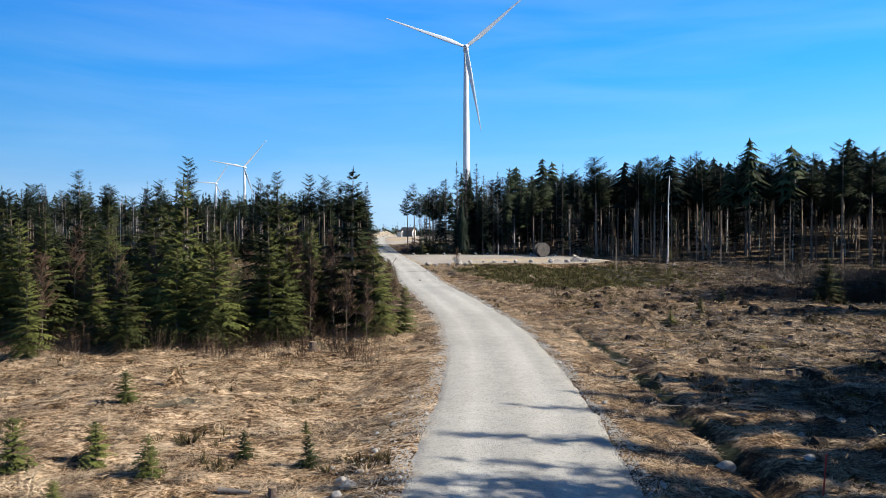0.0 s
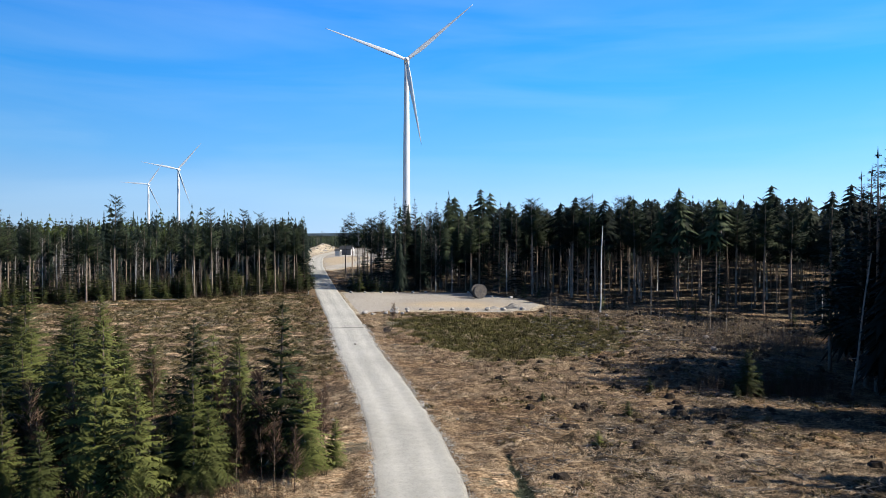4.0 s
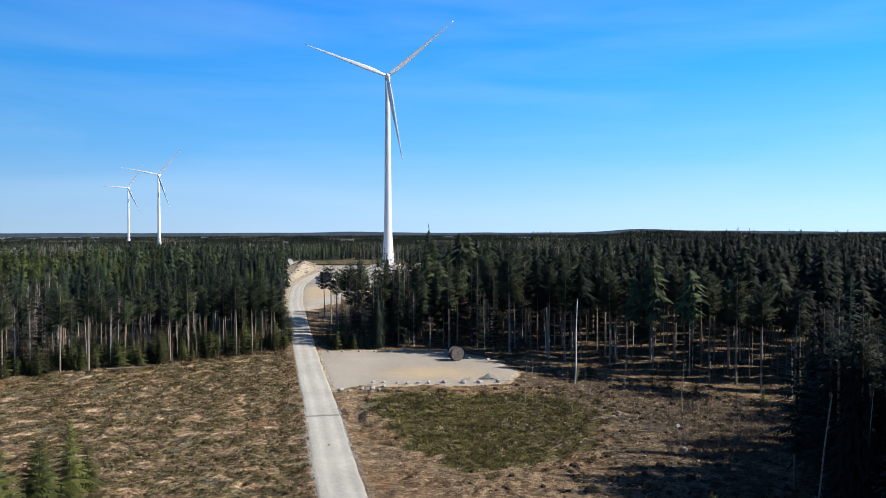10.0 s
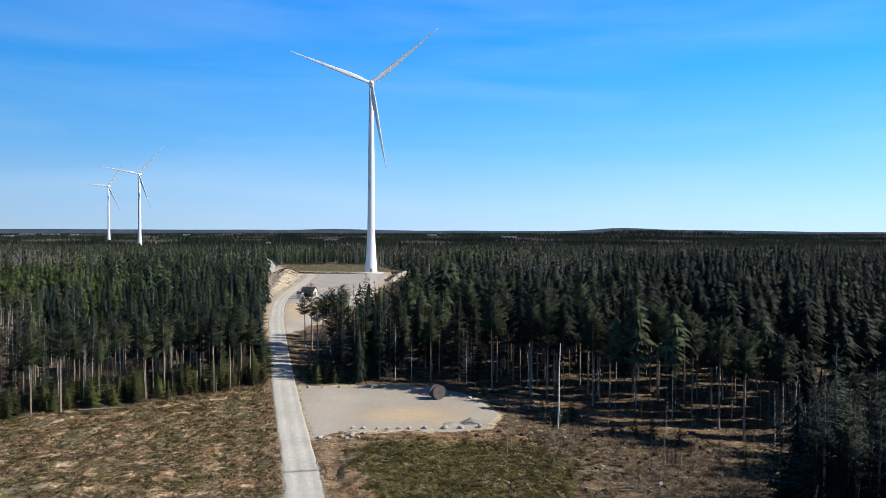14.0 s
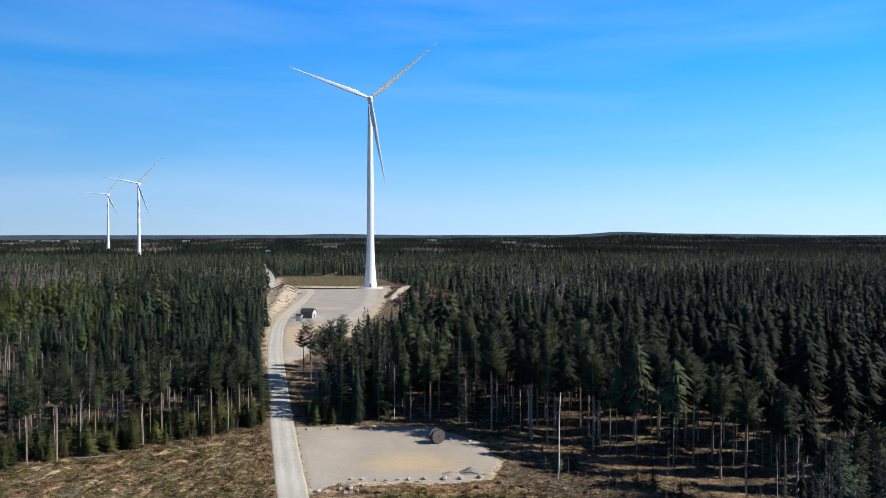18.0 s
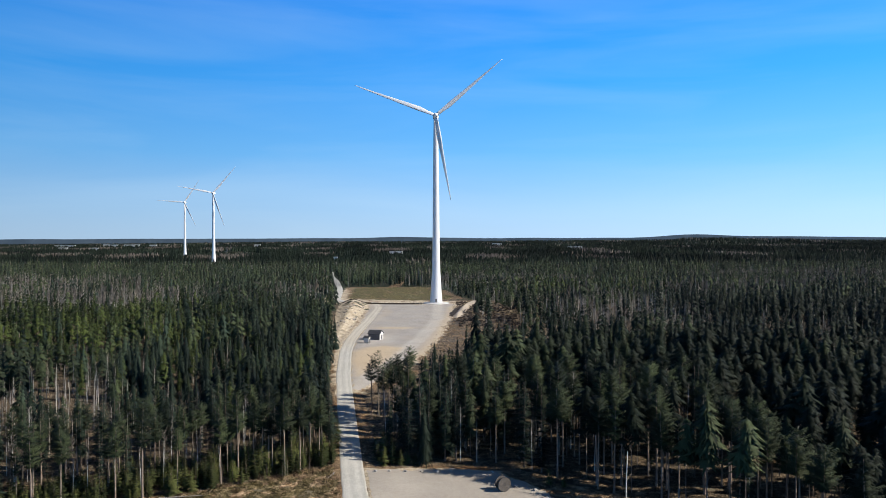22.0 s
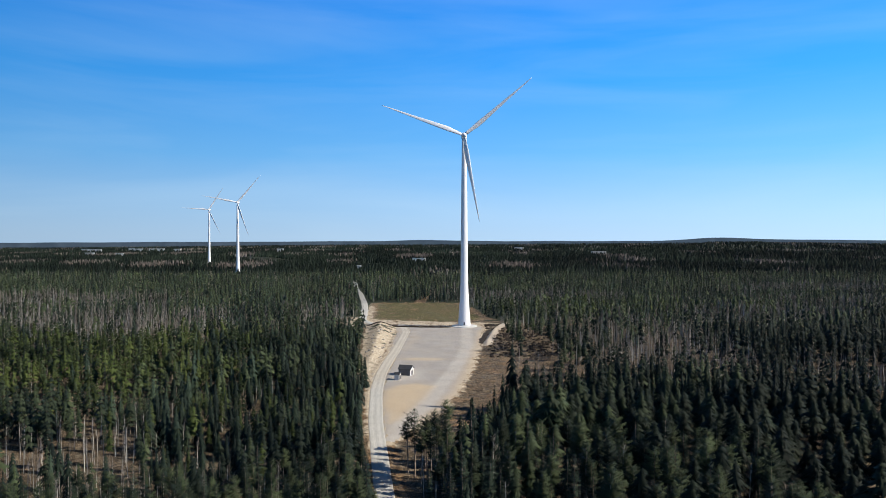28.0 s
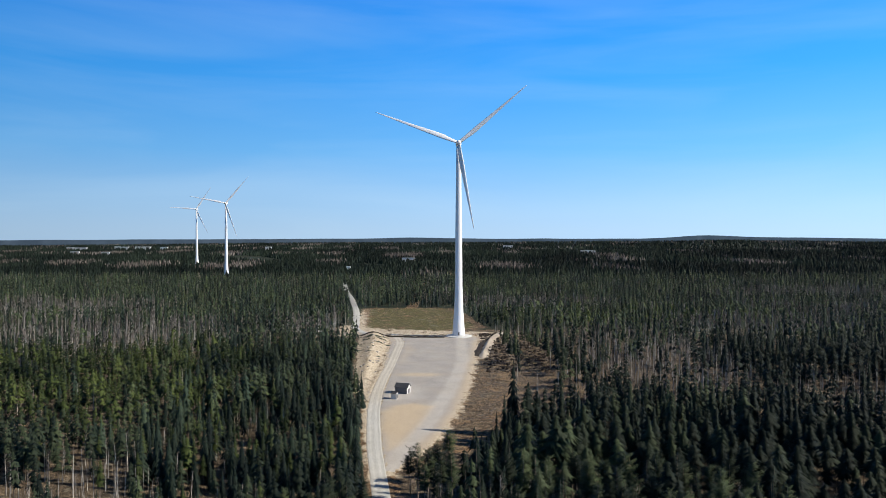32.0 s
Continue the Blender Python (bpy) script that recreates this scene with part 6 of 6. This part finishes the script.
# thicket of small spruces and brushwood under the tall edge
for x, y, h, wide in ((33.2, 69.6, 3.6, 1.5), (34.6, 70.8, 2.6, 1.7), (32.1, 70.9, 2.0, 1.6), (35.8, 72.2, 3.0, 1.5), (37.4, 71.4, 2.2, 1.7), (39.2, 72.4, 2.8, 1.5), (40.6, 71.2, 1.9, 1.7), (33.6, 66.9, 1.5, 1.7), (36.4, 68.6, 1.6, 1.7), (41.5, 74.6, 3.4, 1.4), (43.2, 73.1, 2.6, 1.5), (31.0, 66.2, 1.3, 1.6)):
    plant("young_spruce", T_SMALL[rng.randint(6)], x, y, h / 7.0, rng.uniform(0, 6.28), "bushy young spruce in brushwood under tall trees", "spruce tree", "young spruces on the clearing", wide=wide)
x, y = r_.normal(36, 4.2, 90), r_.normal(70, 2.6, 90)
brush("brushwood", x, y, 0.6, 1.5, REDTWIG, "leafless brown brushwood among bushy young spruces")
x, y = r_.uniform(40, 60, 130), r_.uniform(88, 118, 130)
k = inside(SLASH_RIGHT, x, y) > -9
brush("brushwood", x[k], y[k], 0.6, 1.6, TWIG, "grey-brown brushwood at the edge of felled ground")
x, y = r_.uniform(12, 70, 900), r_.uniform(400, 545, 900)
k = inside(SLASH, x, y) > 2
scatter(CLOD, np.stack([x, y, height(x, y)], 1)[k], r_.uniform(0.5, 1.5, k.sum()), r_.uniform(0, 6.28, k.sum()), r_.randint(4, size=k.sum()), r_.uniform(size=k.sum()), "peat_clods", [DARKSOIL], "black clods of peat on the felled strip", "soil")

snag("dead_pine", 47.2, 66, 15.0, 0.14, 0.06, WOODGREY, "bare grey pine trunk at the forest edge", False)


def marker(x, y, h, mat, label):
    m = part("marker_stick", lathe([(0.022, -0.2), (0.022, h - 0.05), (0.012, h)], 8), mat)
    m.location, m.rotation_euler = (x, y, on(x, y)), (radians(2), radians(3), 0)
    tagged(m, label, "marker")


marker(8.6, 18.9, 1.15, REDPAINT, "red plastic marker stick beside the ditch")


def cable_drum(x, y, z, r, w, turn):
    d = new("cable_drum")
    d.location, d.rotation_euler = (x, y, z + r), (0, 0, radians(turn))
    side = pose(0, 0, 0, 90, 0, 0)
    for sgn in (-1, 1):
        fl = part("flange", moved(lathe([(0.12, -0.05), (r - 0.03, -0.05), (r, -0.03), (r, 0.03), (r - 0.03, 0.05), (0.12, 0.05)], 40, False), pose(0, sgn * w / 2, 0) @ side), DRUMWOOD, d, "round flange of grey weathered boards")
        for k in range(9):
            u = -r * 0.88 + k * r * 0.22
            half = math.sqrt(max(r * r * 0.94 - u * u, 0.01))
            part("board", box(u - r * 0.10, u + r * 0.10, sgn * (w / 2 + 0.05) - 0.012, sgn * (w / 2 + 0.05) + 0.012, -half, half, 0.006), DRUMWOOD, fl)
        part("rim", moved(lathe([(r - 0.06, -0.075), (r + 0.012, -0.075), (r + 0.012, 0.075), (r - 0.06, 0.075)], 40, False), pose(0, sgn * w / 2, 0) @ side), DARKMETAL, fl, "dark steel rim")
        part("axle_plate", moved(lathe([(0.10, -0.02), (0.28, -0.02), (0.28, 0.02), (0.10, 0.02)], 20, False), pose(0, sgn * (w / 2 + 0.075), 0) @ side), DARKMETAL, fl)
    part("barrel", moved(lathe([(r * 0.5, -w / 2), (r * 0.5, w / 2)], 32), side), DRUMWOOD, d)
    part("cable", moved(lathe([(r * 0.5, -w / 2 + 0.06)] + [(r * 0.62 + 0.05 * (k % 2), -w / 2 + 0.06 + (w - 0.12) * k / 16) for k in range(17)] + [(r * 0.5, w / 2 - 0.06)], 32), side), BLACKRUBBER, d, "black cable wound on the barrel")
    tagged(d, "big grey wooden cable drum on the gravel", "cable drum")


cable_drum(15.3, 155.5, on(15.3, 155.5) + 0.02, 1.55, 1.4, 24)


def shed(x, y, turn, w, l, wall_h, ridge, wall, roof_mat, name, label, doors=True):
    """A gabled hut; its door end faces -y before the turn."""
    h = new(name)
    h.location, h.rotation_euler = (x, y, on(x, y) + 0.02), (0, 0, radians(turn))
    t = 0.12
    part("plinth", box(-w / 2 - 0.05, w / 2 + 0.05, -l / 2 - 0.05, l / 2 + 0.05, -0.3, 0.15), CONCRETE, h)
    for sgn in (-1, 1):
        part("side_wall", box(sgn * (w / 2) - t / 2, sgn * (w / 2) + t / 2, -l / 2 + t, l / 2 - t, 0.15, wall_h, 0.01), wall, h)
        bm = bmesh.new()
        ys = (sgn * l / 2 - t / 2, sgn * l / 2 + t / 2)
        pts = ((-w / 2, 0.15), (w / 2, 0.15), (w / 2, wall_h), (0, ridge), (-w / 2, wall_h))
        A = [bm.verts.new((px, ys[0], pz)) for px, pz in pts]
        B = [bm.verts.new((px, ys[1], pz)) for px, pz in pts]
        bm.faces.new(A)
        bm.faces.new(B[::-1])
        for k in range(5):
            bm.faces.new((A[k], B[k], B[(k + 1) % 5], A[(k + 1) % 5]))
        bmesh.ops.recalc_face_normals(bm, faces=bm.faces)
        part("gable_wall", bm, PALEWALL, h, "pale boarded gable")
        slope = math.atan2(ridge - wall_h, w / 2)
        run = math.hypot(ridge - wall_h, w / 2) + 0.45
        roof = part("roof_slope", moved(box(0, run, -l / 2 - 0.4, l / 2 + 0.4, 0, 0.1, 0.01), Matrix.Translation((0, 0, ridge + 0.08)) @ Matrix.Rotation(slope, 4, "Y")), roof_mat, h, "dark sheet-metal roof slope")
        if sgn > 0:
            roof.rotation_euler = (0, 0, 0)
        else:
            roof.rotation_euler = (0, 0, math.pi)
    part("ridge_cap", box(-0.18, 0.18, -l / 2 - 0.42, l / 2 + 0.42, ridge + 0.10, ridge + 0.21, 0.03), roof_mat, h)
    if doors:
        door = part("door", box(-0.95, 0.95, -l / 2 - 0.12, -l / 2 - 0.065, 0.15, 2.25, 0.01), DARKWALL, h, "dark double door")
        part("handle", box(0.08, 0.14, -l / 2 - 0.17, -l / 2 - 0.12, 1.0, 1.25, 0.005), DARKMETAL, door)
    for k in range(int(l / 0.6)):
        part("wall_batten", box(w / 2 + t / 2, w / 2 + t / 2 + 0.03, -l / 2 + 0.3 + k * 0.6, -l / 2 + 0.36 + k * 0.6, 0.2, wall_h - 0.1, 0), wall, h)
    tagged(h, label, "hut")


shed(-30.6, 350, 72, 4.4, 6.0, 3.1, 4.5, DARKWALL, DARKMETAL, "hut", "small pale hut with a dark gabled roof on the yard")
shed(-33.6, 338.5, 72, 2.2, 2.3, 2.7, 3.3, PALEWALL, DARKMETAL, "transformer_kiosk", "pale transformer kiosk with a low dark roof", True)


# ---- earthworks round the turbine ----
def berm(name, pts, half, h, mat, label, seed):
    n = 60
    p = np.array(pts, float)
    q = np.linspace(0, len(p) - 1, n)
    cx, cy = np.interp(q, np.arange(len(p)), p[:, 0]), np.interp(q, np.arange(len(p)), p[:, 1])
    tx, ty = np.gradient(cx), np.gradient(cy)
    l = np.hypot(tx, ty)
    nx, ny = ty / l, -tx / l
    us = np.array([-1.3, -1, -0.6, -0.25, 0.0, 0.25, 0.6, 1, 1.3])
    U, Q = np.meshgrid(us, q)
    w = half * (1 + 0.25 * waves(Q * 3, Q, 2.0, seed))
    X, Y = cx[:, None] + nx[:, None] * U * w, cy[:, None] + ny[:, None] * U * w
    end = np.sin(np.linspace(0, math.pi, n))[:, None] ** 0.35
    Z = height(X, Y) + h * end * (np.cos(np.clip(np.abs(U), 0, 1) * math.pi) * 0.5 + 0.5) * (1 + 0.16 * waves(Q * 2, U * 2, 1.1, seed + 1) + 0.10 * waves(Q * 9, U * 3, 1.0, seed + 2)) - 0.5 * (np.abs(U) > 1.1)
    k = (np.arange(n - 1)[:, None] * 9 + np.arange(8)[None]).ravel()
    ob = new(name, mesh_of(name, np.stack([X.ravel(), Y.ravel(), Z.ravel()], 1), np.stack([k, k + 1, k + 10, k + 9], 1), [mat], smooth=True, sand=np.full(X.size, 0.45)))
    tagged(ob, label, "earth bank", kind="structure")


berm("earth_bank", ((11, 440), (14.5, 475), (19, 505), (25, 532), (30, 552)), 3.0, 2.2, PAD, "ridge of pale dug sand beside the yard", 91)
berm("soil_bank", ((-76, 529.5), (-56, 525.5), (-38, 522.5), (-22, 521), (-12, 522.5)), 1.5, 1.0, DARKSOIL, "low bank of dark soil behind the yard", 93)
# dug soil laid wide and dark so it also stands for the hollow's shade
berm("soil_bank", ((8.5, 448), (11, 475), (14, 500), (17, 512)), 2.6, 0.8, DARKSOIL, "strip of dark dug soil with the pale ridge's shade painted in", 95)
# narrow low strip in the dark ground material next to the sapling
berm("dark_strip", ((-3.6, 111.5), (-3.3, 114.5), (-3.1, 118)), 0.7, 0.12, DARKSOIL, "low dark strip on the ground beside a sapling", 97)
for k in range(26):
    x, y = rng.uniform(-61, -50), rng.uniform(380, 525)
    boulder(x - 0.06 * (y - 450), y, rng.uniform(0.8, 1.9), "pale rock in the cut bank", "rocks in the cut bank")
for x, y, w, l in ((-119, 1865, 34, 8), (-208, 1400, 8, 5), (470, 2500, 50, 10), (-1150, 2350, 26, 8), (-1290, 2420, 30, 8), (-1610, 3060, 60, 9), (-1700, 3150, 34, 9), (-1490, 3220, 40, 9), (-1415, 3240, 70, 10), (-1270, 3120, 30, 9), (-820, 3160, 28, 9), (-1560, 3300, 26, 8), (260, 3350, 44, 9)):
    h = new("far_building")
    h.location = (x, y, on(x, y) + 13)
    part("wall", box(-w / 2, w / 2, -l / 2, l / 2, -14, 3.5, 0.05), PALEWALL, h)
    part("roof", box(-w / 2 - 0.5, w / 2 + 0.5, -l / 2 - 0.5, l / 2 + 0.5, 3.5, 4.0, 0.05), PALEWALL, h, "pale flat roof")
    tagged(h, "pale building among the far trees", "building", "far buildings")


# ---- loose gravel along the road's edges ----
PEBBLE = []
for s in range(4):
    r, c = np.random.RandomState(120 + s), Clump()
    o = np.array([(1, 0, 0), (0, 1, 0), (-1, 0, 0), (0, -1, 0), (0, 0, 0.8), (0, 0, -0.6)], float) * r.uniform(0.6, 1.2, (6, 1))
    c.tris(o[[[0, 1, 4], [1, 2, 4], [2, 3, 4], [3, 0, 4], [1, 0, 5], [2, 1, 5], [3, 2, 5], [0, 3, 5]]], 0)
    PEBBLE.append(c)
r_ = np.random.RandomState(121)
n = 30000
y = 13 + 105 * r_.uniform(size=n) ** 1.7
sgn = np.where(r_.uniform(size=n) < 0.55, -1, 1)
x = road_x(y) + sgn * (HALF + 0.05 + blend(40, 18, y) * 0.25 + np.abs(r_.normal(0, 0.34, n)) * (1 + 1.1 * (sgn < 0) * blend(46, 20, y)) - 0.60 * r_.uniform(size=n))
k = r_.uniform(size=n) < 0.25 + 0.75 * blend(-0.4, 0.5, waves(x * 3, y, 5, 122))
x, y = x[k], y[k]
z = np.maximum(height(x, y), rise(x, y) - 0.06)
scatter(PEBBLE, np.stack([x, y, z + 0.005], 1), r_.uniform(0.010, 0.036, len(x)) * (1 + 0.010 * y) * (1 + 1.6 * (r_.uniform(size=len(x)) > 0.985)), r_.uniform(0, 6.28, len(x)), r_.randint(4, size=len(x)), r_.uniform(size=len(x)), "loose_gravel", [PALESTONE], "loose pale gravel spilled along the road edges", "gravel")


def road_sign(x, y):
    s = new("road_sign")
    s.location = (x, y, on(x, y))
    part("post", lathe([(0.03, -0.2), (0.03, 1.5)], 10), DARKMETAL, s)
    part("plate", box(-0.3, 0.3, -0.045, -0.032, 1.0, 1.5, 0.004), WHITE, s, "blank white plate")
    tagged(s, "small white sign plate on a thin post", "sign")


road_sign(-3.0, 127.0)
marker(-23.2, 165.5, 1.0, WHITE, "white marker post beside the road")
